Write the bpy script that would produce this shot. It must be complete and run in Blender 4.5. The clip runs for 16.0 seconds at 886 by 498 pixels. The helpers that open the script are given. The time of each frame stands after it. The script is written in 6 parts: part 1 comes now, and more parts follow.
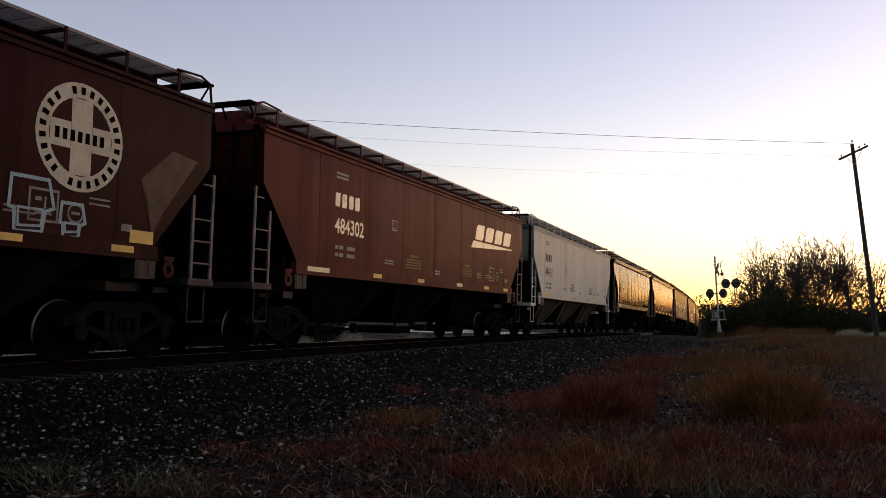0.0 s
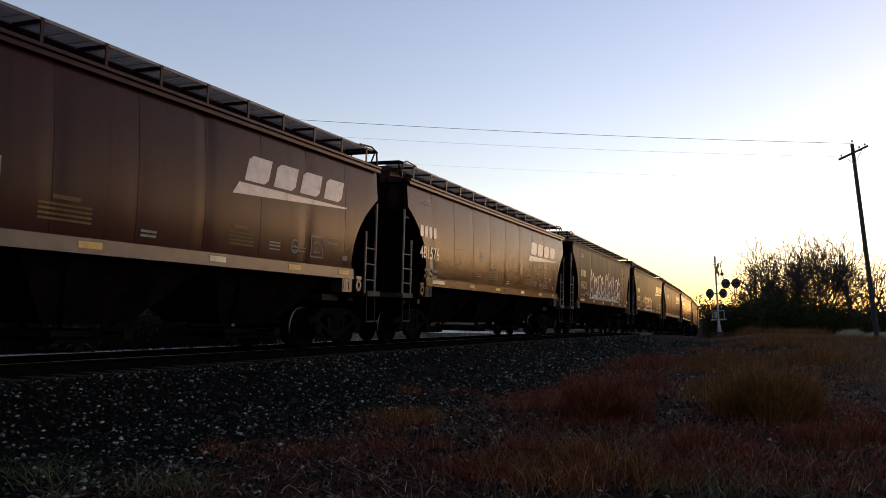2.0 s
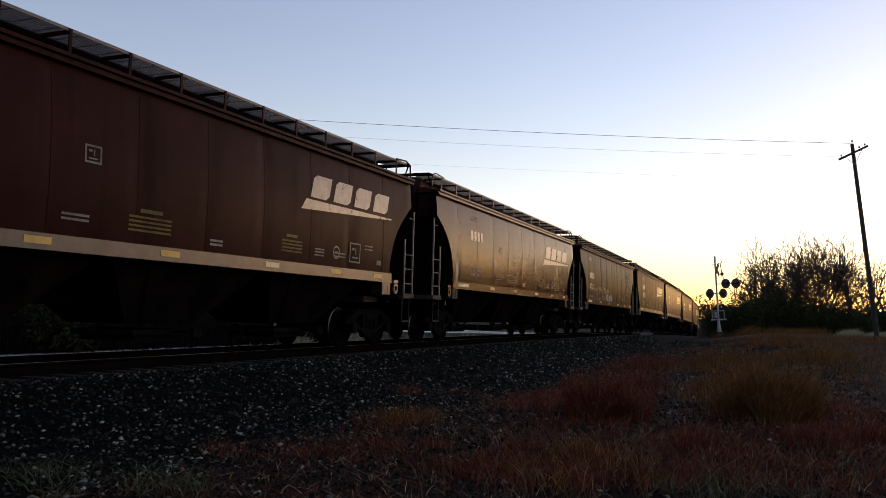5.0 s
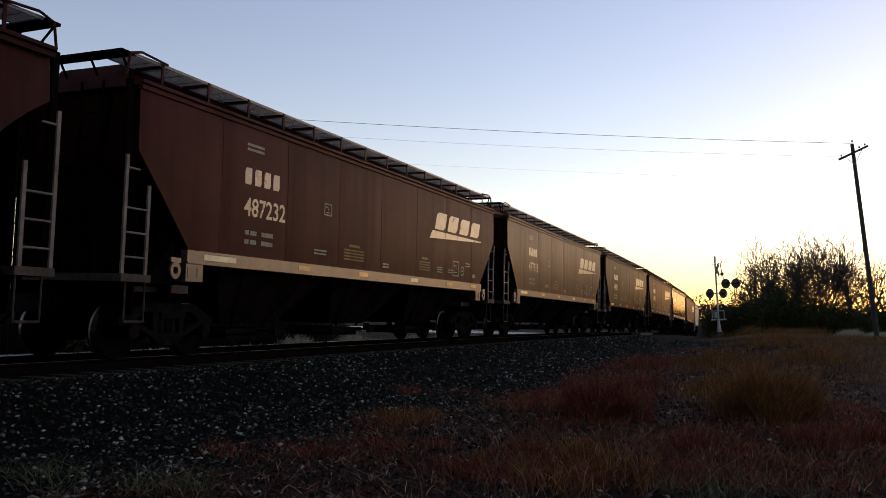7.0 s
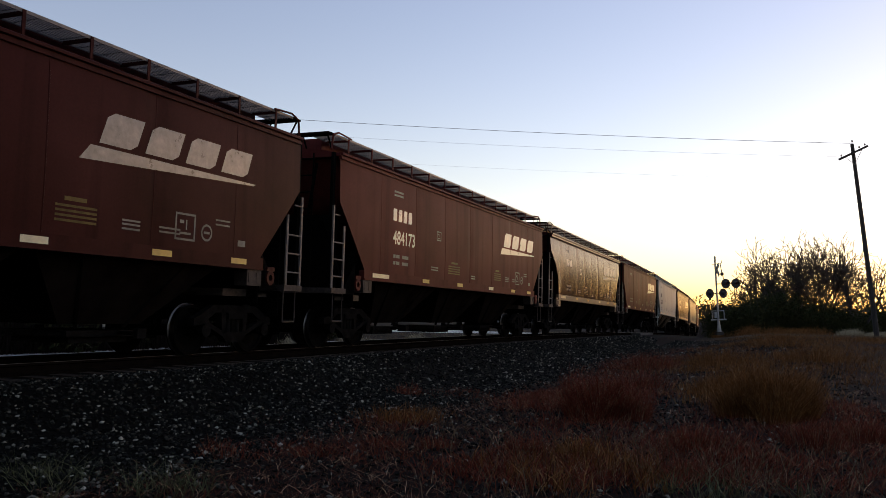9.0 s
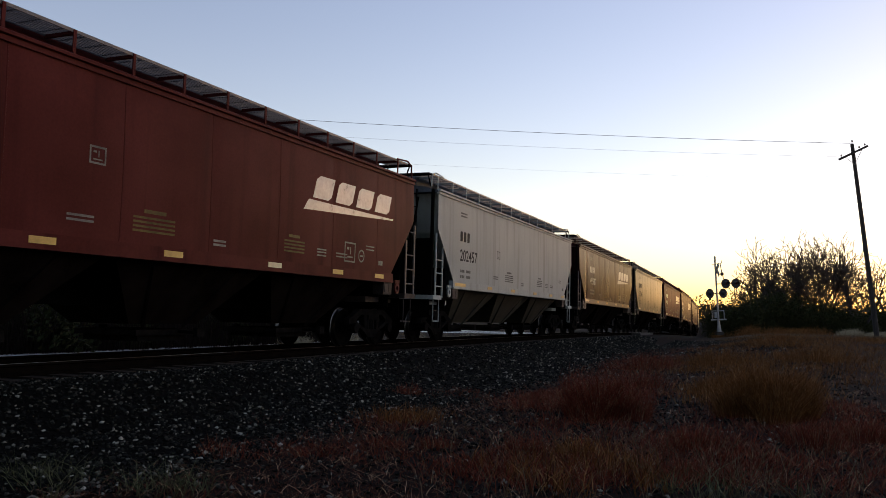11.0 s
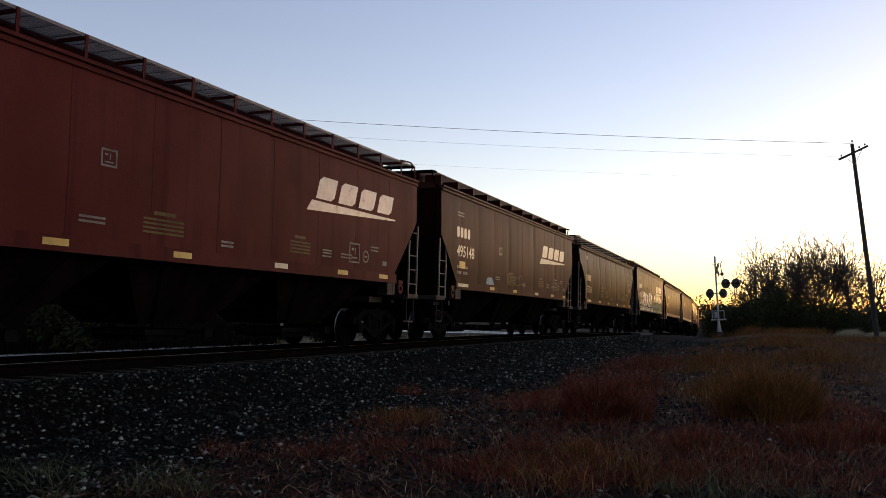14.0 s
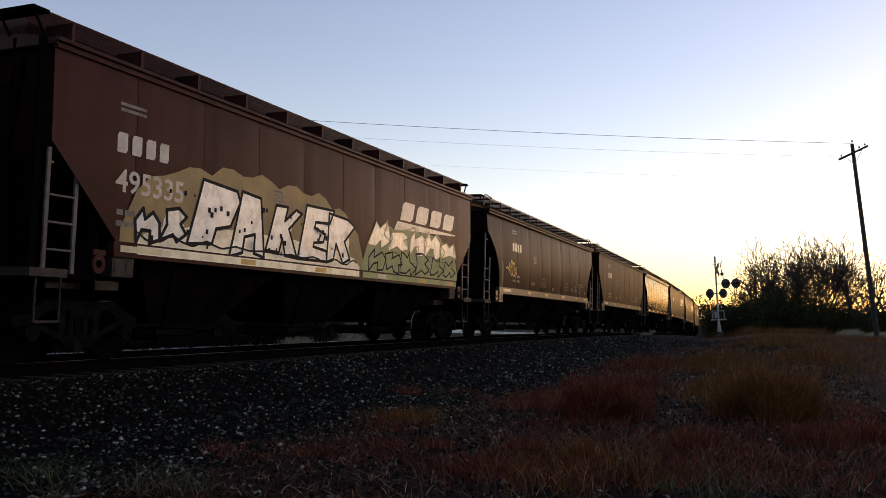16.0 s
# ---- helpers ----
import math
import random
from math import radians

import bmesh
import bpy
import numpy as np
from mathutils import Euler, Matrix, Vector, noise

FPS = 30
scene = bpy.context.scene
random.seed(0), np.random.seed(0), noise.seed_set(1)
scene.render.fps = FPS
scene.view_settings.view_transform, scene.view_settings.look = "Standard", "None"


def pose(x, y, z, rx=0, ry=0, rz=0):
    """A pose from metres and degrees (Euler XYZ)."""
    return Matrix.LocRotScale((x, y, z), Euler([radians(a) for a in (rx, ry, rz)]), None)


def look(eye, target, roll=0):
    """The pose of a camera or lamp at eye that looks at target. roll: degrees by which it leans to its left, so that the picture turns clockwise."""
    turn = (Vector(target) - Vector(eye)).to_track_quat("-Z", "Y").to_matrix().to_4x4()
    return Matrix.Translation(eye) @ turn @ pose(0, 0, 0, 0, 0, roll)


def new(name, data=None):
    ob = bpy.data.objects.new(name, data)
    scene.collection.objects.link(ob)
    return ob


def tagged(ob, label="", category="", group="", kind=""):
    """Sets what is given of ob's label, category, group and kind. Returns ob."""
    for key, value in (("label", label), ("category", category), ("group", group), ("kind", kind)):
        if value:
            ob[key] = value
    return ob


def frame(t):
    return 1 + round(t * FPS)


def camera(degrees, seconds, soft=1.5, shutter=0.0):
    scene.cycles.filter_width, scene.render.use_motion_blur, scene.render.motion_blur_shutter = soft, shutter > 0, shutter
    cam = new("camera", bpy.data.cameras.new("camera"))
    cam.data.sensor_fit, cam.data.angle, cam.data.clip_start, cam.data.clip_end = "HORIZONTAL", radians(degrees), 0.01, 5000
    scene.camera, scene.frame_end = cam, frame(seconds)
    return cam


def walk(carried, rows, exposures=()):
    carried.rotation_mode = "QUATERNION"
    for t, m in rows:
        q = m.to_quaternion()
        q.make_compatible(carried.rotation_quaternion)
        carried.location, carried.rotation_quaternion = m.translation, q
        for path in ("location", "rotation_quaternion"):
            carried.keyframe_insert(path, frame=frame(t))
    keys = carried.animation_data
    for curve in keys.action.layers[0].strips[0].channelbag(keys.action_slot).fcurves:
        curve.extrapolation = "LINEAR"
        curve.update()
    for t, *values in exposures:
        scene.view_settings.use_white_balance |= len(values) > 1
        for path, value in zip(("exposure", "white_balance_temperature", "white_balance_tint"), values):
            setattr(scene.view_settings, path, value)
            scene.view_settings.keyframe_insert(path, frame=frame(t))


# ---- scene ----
cam = camera(55.82, 16.0, soft=0.8)
EYE = (0.0, 0.0, 0.892)
YAW, TILT, LEAN = 0.44430, 0.07535, 1.4555
AIM = (EYE[0] - math.sin(YAW) * math.cos(TILT), EYE[1] + math.cos(YAW) * math.cos(TILT), EYE[2] + math.sin(TILT))
STAND = look(EYE, AIM, LEAN)
walk(cam, [(0.0, STAND), (16.0, STAND)], exposures=[(0.0, 1.46, 8400, 46), (1.0, 1.46, 8250, 44), (2.0, 1.46, 7450, 39), (16.0, 1.46, 7450, 39)])

# ---- sky and light: just before sunset, the sun low behind the trees along the line ----
SUN_UP, SUN_TURN = 4.2, 30
world = bpy.data.worlds.new("world")
scene.world = world
world.use_nodes = True
wn, wl = world.node_tree.nodes, world.node_tree.links
sky = wn.new("ShaderNodeTexSky")
sky.sky_type = "NISHITA"
sky.sun_disc = False
sky.sun_elevation = radians(SUN_UP)
sky.sun_rotation = radians(SUN_TURN)
sky.altitude = 200
sky.air_density, sky.dust_density, sky.ozone_density = 1.0, 0.5, 1.8
wn["Background"].inputs["Strength"].default_value = 0.15
wl.new(sky.outputs["Color"], wn["Background"].inputs["Color"])

sun = new("sun", bpy.data.lights.new("sun", "SUN"))
sun.data.energy = 0.01
sun.data.angle = radians(8)
sun.data.color = (1.0, 0.80, 0.55)
sun.matrix_world = look((0, 0, 0), (-math.sin(radians(SUN_TURN)), -1, -math.tan(radians(SUN_UP))))


# ---- materials ----
def material(name, colour, rough=0.6, metal=0.0, vary=0.25, scale=3.0, fine=40.0, bump=0.15, stretch=(1, 1, 1), tint=None, spread=0.0, spec=0.5, coat=0.0):
    """A procedural surface: base colour broken at two scales, roughness variation and fine relief; spread: change from piece to piece."""
    m = bpy.data.materials.new(name)
    m.use_nodes = True
    n, l = m.node_tree.nodes, m.node_tree.links
    b = n["Principled BSDF"]
    tc = n.new("ShaderNodeTexCoord")
    mp = n.new("ShaderNodeMapping")
    mp.inputs["Scale"].default_value = stretch
    l.new(tc.outputs["Object"], mp.inputs["Vector"])
    big, small = n.new("ShaderNodeTexNoise"), n.new("ShaderNodeTexNoise")
    for t, s, d in ((big, scale, 5.0), (small, fine, 3.0)):
        t.inputs["Scale"].default_value = s
        t.inputs["Detail"].default_value = d
        t.inputs["Roughness"].default_value = 0.65
        l.new(mp.outputs["Vector"], t.inputs["Vector"])
    ramp = n.new("ShaderNodeValToRGB")
    e = ramp.color_ramp.elements
    dark = [c * (1 - vary) for c in colour]
    light = [min(1, c * (1 + vary)) for c in colour]
    if tint:
        dark = [c * (1 - vary) * 0.5 + t * 0.5 for c, t in zip(colour, tint)]
    e[0].position, e[1].position = 0.32, 0.68
    e[0].color, e[1].color = (*dark, 1), (*light, 1)
    l.new(big.outputs["Fac"], ramp.inputs["Fac"])
    mix = n.new("ShaderNodeMixRGB")
    mix.blend_type = "OVERLAY"
    mix.inputs["Fac"].default_value = 0.25
    l.new(ramp.outputs["Color"], mix.inputs["Color1"])
    l.new(small.outputs["Fac"], mix.inputs["Color2"])
    out = mix.outputs["Color"]
    if spread:
        oi = n.new("ShaderNodeObjectInfo")
        hs = n.new("ShaderNodeHueSaturation")
        mr = n.new("ShaderNodeMapRange")
        mr.inputs["To Min"].default_value, mr.inputs["To Max"].default_value = 1 - spread, 1 + spread
        l.new(oi.outputs["Random"], mr.inputs["Value"])
        l.new(mr.outputs["Result"], hs.inputs["Value"])
        l.new(out, hs.inputs["Color"])
        out = hs.outputs["Color"]
    l.new(out, b.inputs["Base Color"])
    rr = n.new("ShaderNodeMapRange")
    rr.inputs["To Min"].default_value, rr.inputs["To Max"].default_value = max(0.05, rough - 0.12), min(1, rough + 0.12)
    l.new(big.outputs["Fac"], rr.inputs["Value"])
    l.new(rr.outputs["Result"], b.inputs["Roughness"])
    b.inputs["Metallic"].default_value = metal
    b.inputs["Specular IOR Level"].default_value = spec
    if bump:
        bp = n.new("ShaderNodeBump")
        bp.inputs["Strength"].default_value = bump
        bp.inputs["Distance"].default_value = 0.01
        l.new(small.outputs["Fac"], bp.inputs["Height"])
        l.new(bp.outputs["Normal"], b.inputs["Normal"])
    return m


def island_material(name, colours, rough=0.8):
    """Loose pieces in one mesh: each island takes its own colour."""
    m = bpy.data.materials.new(name)
    m.use_nodes = True
    n, l = m.node_tree.nodes, m.node_tree.links
    b = n["Principled BSDF"]
    g = n.new("ShaderNodeNewGeometry")
    ramp = n.new("ShaderNodeValToRGB")
    e = ramp.color_ramp.elements
    e[0].color, e[1].color = (*colours[0], 1), (*colours[-1], 1)
    for i, c in enumerate(colours[1:-1], 1):
        x = ramp.color_ramp.elements.new(i / (len(colours) - 1))
        x.color = (*c, 1)
    l.new(g.outputs["Random Per Island"], ramp.inputs["Fac"])
    tc, nz = n.new("ShaderNodeTexCoord"), n.new("ShaderNodeTexNoise")
    nz.inputs["Scale"].default_value = 1.1
    l.new(tc.outputs["Object"], nz.inputs["Vector"])
    mx = n.new("ShaderNodeMixRGB")
    mx.blend_type = "OVERLAY"
    mx.inputs["Fac"].default_value = 0.35
    l.new(ramp.outputs["Color"], mx.inputs["Color1"])
    l.new(nz.outputs["Fac"], mx.inputs["Color2"])
    l.new(mx.outputs["Color"], b.inputs["Base Color"])
    b.inputs["Roughness"].default_value = rough
    b.inputs["Specular IOR Level"].default_value = 0.06
    return m


def paint(name, colour, rough=0.52, dirt=(0.018, 0.007, 0.004), fade=0.3, spec=0.2):
    """Weathered car paint: faded patches, rust and dirt streaks running down."""
    m = bpy.data.materials.new(name)
    m.use_nodes = True
    n, l = m.node_tree.nodes, m.node_tree.links
    b = n["Principled BSDF"]
    tc = n.new("ShaderNodeTexCoord")
    oi = n.new("ShaderNodeObjectInfo")
    off = n.new("ShaderNodeVectorMath")
    off.operation = "MULTIPLY_ADD"
    cb = n.new("ShaderNodeCombineXYZ")
    sc = n.new("ShaderNodeMath")
    sc.operation = "MULTIPLY"
    sc.inputs[1].default_value = 40
    l.new(oi.outputs["Random"], sc.inputs[0])
    l.new(sc.outputs[0], cb.inputs["X"])
    off.inputs[1].default_value = (1, 1, 1)
    l.new(tc.outputs["Object"], off.inputs[0])
    l.new(cb.outputs[0], off.inputs[2])
    streak_map, cloud, streak, grain = n.new("ShaderNodeMapping"), n.new("ShaderNodeTexNoise"), n.new("ShaderNodeTexNoise"), n.new("ShaderNodeTexNoise")
    streak_map.inputs["Scale"].default_value = (2.6, 2.6, 0.12)
    l.new(off.outputs[0], streak_map.inputs["Vector"])
    l.new(off.outputs[0], cloud.inputs["Vector"])
    l.new(off.outputs[0], grain.inputs["Vector"])
    l.new(streak_map.outputs[0], streak.inputs["Vector"])
    cloud.inputs["Scale"].default_value, cloud.inputs["Detail"].default_value = 0.55, 6
    streak.inputs["Scale"].default_value, streak.inputs["Detail"].default_value = 1.3, 6
    grain.inputs["Scale"].default_value = 26
    r1 = n.new("ShaderNodeValToRGB")
    e = r1.color_ramp.elements
    e[0].position, e[1].position = 0.3, 0.75
    e[0].color = (*[c * (1 - fade * 0.6) for c in colour], 1)
    e[1].color = (*[min(1, c * (1 + fade) + 0.006) for c in colour], 1)
    l.new(cloud.outputs["Fac"], r1.inputs["Fac"])
    r2 = n.new("ShaderNodeValToRGB")
    e = r2.color_ramp.elements
    e[0].position, e[1].position = 0.50, 0.80
    e[0].color, e[1].color = (0, 0, 0, 1), (0.75, 0.75, 0.75, 1)
    l.new(streak.outputs["Fac"], r2.inputs["Fac"])
    mx = n.new("ShaderNodeMixRGB")
    l.new(r2.outputs["Color"], mx.inputs["Fac"])
    l.new(r1.outputs["Color"], mx.inputs["Color1"])
    mx.inputs["Color2"].default_value = (*dirt, 1)
    ov = n.new("ShaderNodeMixRGB")
    ov.blend_type = "OVERLAY"
    ov.inputs["Fac"].default_value = 0.2
    l.new(mx.outputs["Color"], ov.inputs["Color1"])
    l.new(grain.outputs["Fac"], ov.inputs["Color2"])
    l.new(ov.outputs["Color"], b.inputs["Base Color"])
    rr = n.new("ShaderNodeMapRange")
    rr.inputs["To Min"].default_value, rr.inputs["To Max"].default_value = rough - 0.05, rough + 0.12
    l.new(streak.outputs["Fac"], rr.inputs["Value"])
    l.new(rr.outputs["Result"], b.inputs["Roughness"])
    bp = n.new("ShaderNodeBump")
    b.inputs["Specular IOR Level"].default_value = spec
    bp.inputs["Strength"].default_value, bp.inputs["Distance"].default_value = 0.10, 0.03
    l.new(cloud.outputs["Fac"], bp.inputs["Height"])
    l.new(bp.outputs["Normal"], b.inputs["Normal"])
    return m


PAINT = {
    "red": paint("mineral_red_paint", (0.044, 0.0076, 0.0062), rough=0.36, fade=0.5, spec=0.024, dirt=(0.020, 0.0040, 0.0032)),
    "bright": paint("fresh_red_paint", (0.096, 0.0165, 0.0130), rough=0.42, fade=0.3, spec=0.022, dirt=(0.048, 0.0100, 0.0082)),
    "dusty": paint("dusty_red_paint", (0.050, 0.0125, 0.0095), rough=0.32, fade=0.5, spec=0.040, dirt=(0.024, 0.0064, 0.0048)),
    "brown": paint("brown_paint", (0.028, 0.0052, 0.0044), rough=0.31, fade=0.5, spec=0.020, dirt=(0.013, 0.0026, 0.0022)),
    "dark": paint("dark_brown_paint", (0.033, 0.0066, 0.0058), rough=0.19, fade=0.3, spec=0.075, dirt=(0.018, 0.0036, 0.0028)),
    "plum": paint("plum_brown_paint", (0.032, 0.0078, 0.0078), rough=0.26, fade=0.3, spec=0.03, dirt=(0.016, 0.0040, 0.0036)),
    "grey": paint("pale_grey_paint", (0.34, 0.375, 0.34), dirt=(0.21, 0.215, 0.18), fade=0.10, spec=0.1),
    "white": paint("white_grey_paint", (0.46, 0.50, 0.43), dirt=(0.26, 0.26, 0.20), fade=0.10, spec=0.1),
    "tan": paint("cream_paint", (0.105, 0.098, 0.066), dirt=(0.06, 0.05, 0.03), rough=0.30, spec=0.14, fade=0.15),
}
M_SILL = material("dusty_sill_paint", (0.075, 0.055, 0.042), 0.35, vary=0.35, scale=2, fine=30)
# near black: the shade under and between the cars is in this colour
M_BLACK = material("shaded_black_steel", (0.004, 0.0037, 0.0034), 0.6, vary=0.5, scale=4, fine=60, tint=(0.005, 0.004, 0.003), spec=0.0)
# cast steel, wheels and rail sides: under-car shade is in the near-black colour
M_CAST = material("shaded_cast_steel", (0.0095, 0.0086, 0.0078), 0.5, vary=0.5, scale=6, fine=50, tint=(0.003, 0.0025, 0.002), spec=0.0)
M_TYRE = material("polished_wheel_rim", (0.10, 0.095, 0.09), 0.36, metal=1.0, vary=0.25, scale=5, fine=60)
M_WHEEL = material("shaded_worn_wheel_steel", (0.005, 0.0045, 0.004), 0.5, metal=0.0, vary=0.4, scale=5, fine=60, spec=0.0)
# paler than the car's paint: the ladders' sky glint is put into the colour
M_LADDER = material("glint_pale_ladder_paint", (0.15, 0.125, 0.11), 0.5, vary=0.35, scale=3, fine=30, spec=0.1)
M_TREAD = material("polished_rail_steel", (0.055, 0.05, 0.045), 0.6, metal=1.0, vary=0.15, scale=2, fine=60, stretch=(1, 1, 1))
M_RAIL = material("shaded_rusty_rail_side", (0.006, 0.0045, 0.0035), 0.8, vary=0.35, scale=5, fine=60, spec=0.0)
M_TIE = material("weathered_tie_wood", (0.035, 0.028, 0.023), 0.85, vary=0.4, scale=3, fine=30, stretch=(0.3, 3, 3), spread=0.25, spec=0.1)
M_LETTER = material("faded_white_lettering", (0.33, 0.32, 0.30), 0.3, vary=0.25, scale=2.5, fine=18, bump=0)
M_SCUFF = material("scuffed_primer", (0.060, 0.032, 0.024), 0.5, vary=0.4, scale=3, fine=20, spec=0.1)
M_LETTER_DULL = material("worn_grey_lettering", (0.17, 0.145, 0.12), 0.3, vary=0.4, scale=2.5, fine=18, bump=0)
M_INK = material("black_lettering", (0.018, 0.018, 0.018), 0.55, vary=0.3, bump=0, spec=0.05)
M_GREYINK = material("faded_grey_stencil", (0.13, 0.135, 0.12), 0.6, vary=0.4, bump=0, spec=0.05)
M_OCHRE = material("faded_ochre_stencil", (0.13, 0.085, 0.025), 0.5, vary=0.4, bump=0, spec=0.1)
M_STENCIL = material("faded_pale_stencil", (0.20, 0.18, 0.155), 0.5, vary=0.4, bump=0, spec=0.1)
# dark stand-in for pale paint: the roof's shadow side put into the colour
M_HATCH = material("shaded_grey_hatch_cover", (0.075, 0.08, 0.085), 0.7, vary=0.3, scale=1.5, fine=20, spec=0.1)
M_YELLOW = material("yellow_reflective_tape", (0.55, 0.33, 0.05), 0.4, vary=0.25, bump=0)
M_WHITETAPE = material("white_reflective_tape", (0.66, 0.58, 0.36), 0.4, vary=0.2, bump=0)
M_CREAMRING = material("cream_emblem_paint", (0.38, 0.35, 0.26), 0.55, vary=0.25, bump=0)
M_OLDRING = material("faded_ochre_emblem_paint", (0.19, 0.145, 0.08), 0.5, vary=0.35, bump=0, spec=0.1)
M_GRATE = material("galvanised_grating", (0.075, 0.075, 0.078), 0.5, metal=0.5, vary=0.3)
M_GRAF_WHITE = material("white_spray_paint", (0.86, 0.84, 0.74), 0.28, vary=0.2, bump=0)
M_GRAF_CREAM = material("cream_spray_paint", (0.80, 0.75, 0.56), 0.28, vary=0.15, bump=0)
M_GRAF_BLUE = material("pale_blue_spray_paint", (0.22, 0.33, 0.36), 0.6, vary=0.25, bump=0)
M_GRAF_ORANGE = material("orange_spray_paint", (0.62, 0.13, 0.015), 0.6, vary=0.25, bump=0)
M_GRAF_OCHRE = material("ochre_spray_paint", (0.32, 0.21, 0.07), 0.6, vary=0.3, scale=1.5, bump=0)
M_GRAF_GREEN = material("olive_green_spray_paint", (0.33, 0.36, 0.13), 0.6, vary=0.25, scale=1.5, bump=0)
M_GRAF_RED = material("dark_red_spray_paint", (0.030, 0.009, 0.008), 0.6, vary=0.25, bump=0)


# ---- the line of the track: a long left-hand curve, s metres along it, falling gently beyond the crossing ----
STEP = 0.5
S0, S1 = -460.0, 640.0


def bend(s):
    u = s + 30
    if u < 0:
        return 0.0
    if s < 95:
        return 0.0011454 - 6.9e-6 * u
    return min(0.0013, 0.0002829 + (s - 95) * 0.00004)


def fall(s):
    """Grade of the line."""
    if s < 20:
        return 0.0
    if s < 130:
        return -0.0002904 * (s - 20)
    return -0.03194 * max(0.0, 1 - (s - 130) / 70)


LINE = []
_x, _y, _th, _z = -9.057, S0, 0.0, 0.0
_s = S0
while _s <= S1:
    LINE.append((_s, _x, _y, _th, _z))
    mid = _th + bend(_s + STEP / 2) * STEP / 2
    _x -= math.sin(mid) * STEP
    _y += math.cos(mid) * STEP
    _th += bend(_s + STEP / 2) * STEP
    _z += fall(_s + STEP / 2) * STEP
    _s += STEP
LINE = np.array(LINE)
HALF = 1.58  # half a car's width: the line above is the near flank of the cars


def on_line(s, off=0.0, z=0.0):
    """A point off metres to the right of the track's centre, z above the rail heads, and the heading."""
    x, y, th, lz = (np.interp(s, LINE[:, 0], LINE[:, k]) for k in (1, 2, 3, 4))
    o = off - HALF
    return Vector((x + math.cos(th) * o, y + math.sin(th) * o, lz + z)), th


def smooth(a, b, x):
    t = min(1.0, max(0.0, (x - a) / (b - a)))
    return t * t * (3 - 2 * t)


CENTRE = LINE[:, 1:3] - HALF * np.stack([np.cos(LINE[:, 3]), np.sin(LINE[:, 3])], 1)


def track_at(x, y):
    """Distance right of the track's centre, the rail height there and the distance along the line."""
    i = int(np.argmin((CENTRE[:, 0] - x) ** 2 + (CENTRE[:, 1] - y) ** 2))
    th = LINE[i, 3]
    return (x - CENTRE[i, 0]) * math.cos(th) + (y - CENTRE[i, 1]) * math.sin(th), LINE[i, 4], LINE[i, 0]


def ground_z(x, y):
    d, zt, s = track_at(x, y)
    field = -0.66 + 0.52 * smooth(14, 52, y)
    if d < 0:
        field = -0.75
    a = abs(d)
    near = zt - 0.80 + 0.50 * max(0.0, 1 - abs(s - 66) / 16) ** 0.7
    w = smooth(5.0, 11.0, a) if d > 0 else smooth(6, 22, a)
    z = near * (1 - w) + field * w
    z += 0.05 * noise.noise((x * 0.35, y * 0.35, 0.3)) * smooth(4, 8, a) + 0.12 * noise.noise((x * 0.06, y * 0.06, 2.0)) * smooth(6, 20, a)
    return z


def mesh_object(name, verts, faces, mat, parent=None, smooth_faces=False):
    me = bpy.data.meshes.new(name)
    me.from_pydata([tuple(v) for v in verts], [], faces)
    me.materials.append(mat)
    if smooth_faces:
        me.polygons.foreach_set("use_smooth", [True] * len(me.polygons))
    ob = new(name, me)
    ob.parent = parent
    return ob


def spaced(a, b, step, grow, limit):
    """Even steps between a and b, then growing steps out to the limit on both sides."""
    mid = list(np.arange(a, b + 1e-6, step))
    out, s, v = [], step, b
    while v < limit:
        s *= grow
        v += s
        out.append(v)
    low, s, v = [], step, a
    while v > -limit:
        s *= grow
        v -= s
        low.append(v)
    return low[::-1] + mid + out


M_SOIL = material("dry_soil", (0.011, 0.0048, 0.0034), 0.95, vary=0.6, scale=0.8, fine=22, bump=0.6, tint=(0.011, 0.009, 0.008), spec=0.03)
# bed far darker than stone: shade between the stones is in its colour
M_BALLAST = material("shaded_crushed_stone_bed", (0.0028, 0.0027, 0.0022), 0.9, vary=0.5, scale=2.5, fine=30, bump=0.8, spec=0.04)
M_ROAD = material("worn_asphalt", (0.05, 0.042, 0.035), 0.85, vary=0.25, scale=1.0, fine=60, bump=0.3, spec=0.08)
# very pale: the skylight on the far ground is put into this colour
M_GRAVEL = material("skylit_gravel", (0.55, 0.52, 0.44), 0.9, vary=0.25, scale=0.6, fine=12, bump=0.5, spec=0.1)
M_PLANK = material("concrete_crossing_panel", (0.035, 0.032, 0.028), 0.8, vary=0.2, scale=2, fine=40, spread=0.1)


def build_ground():
    xs, ys = spaced(-46, 26, 1.2, 1.28, 3200), spaced(-24, 150, 1.5, 1.28, 3200)
    verts = [(x, y, ground_z(x, y) if abs(x) < 500 and -500 < y < 700 else -0.7) for y in ys for x in xs]
    w = len(xs)
    faces = [(j * w + i, j * w + i + 1, (j + 1) * w + i + 1, (j + 1) * w + i) for j in range(len(ys) - 1) for i in range(w - 1)]
    ob = mesh_object("ground", verts, faces, M_SOIL, smooth_faces=True)
    tagged(ob, "dry bare soil beside a railway embankment", "ground", kind="structure")


def sweep(name, profile, s_list, mat, closed=True, parent=None, smooth_faces=False):
    """A profile of (off, z) carried along the track."""
    n, verts, faces = len(profile), [], []
    for s in s_list:
        for o, z in profile:
            verts.append(on_line(s, o, z)[0])
    m = n if closed else n - 1
    for j in range(len(s_list) - 1):
        for i in range(m):
            a, b = j * n + i, j * n + (i + 1) % n
            faces.append((a, a + n, b + n, b))
    return mesh_object(name, verts, faces, mat, parent, smooth_faces)


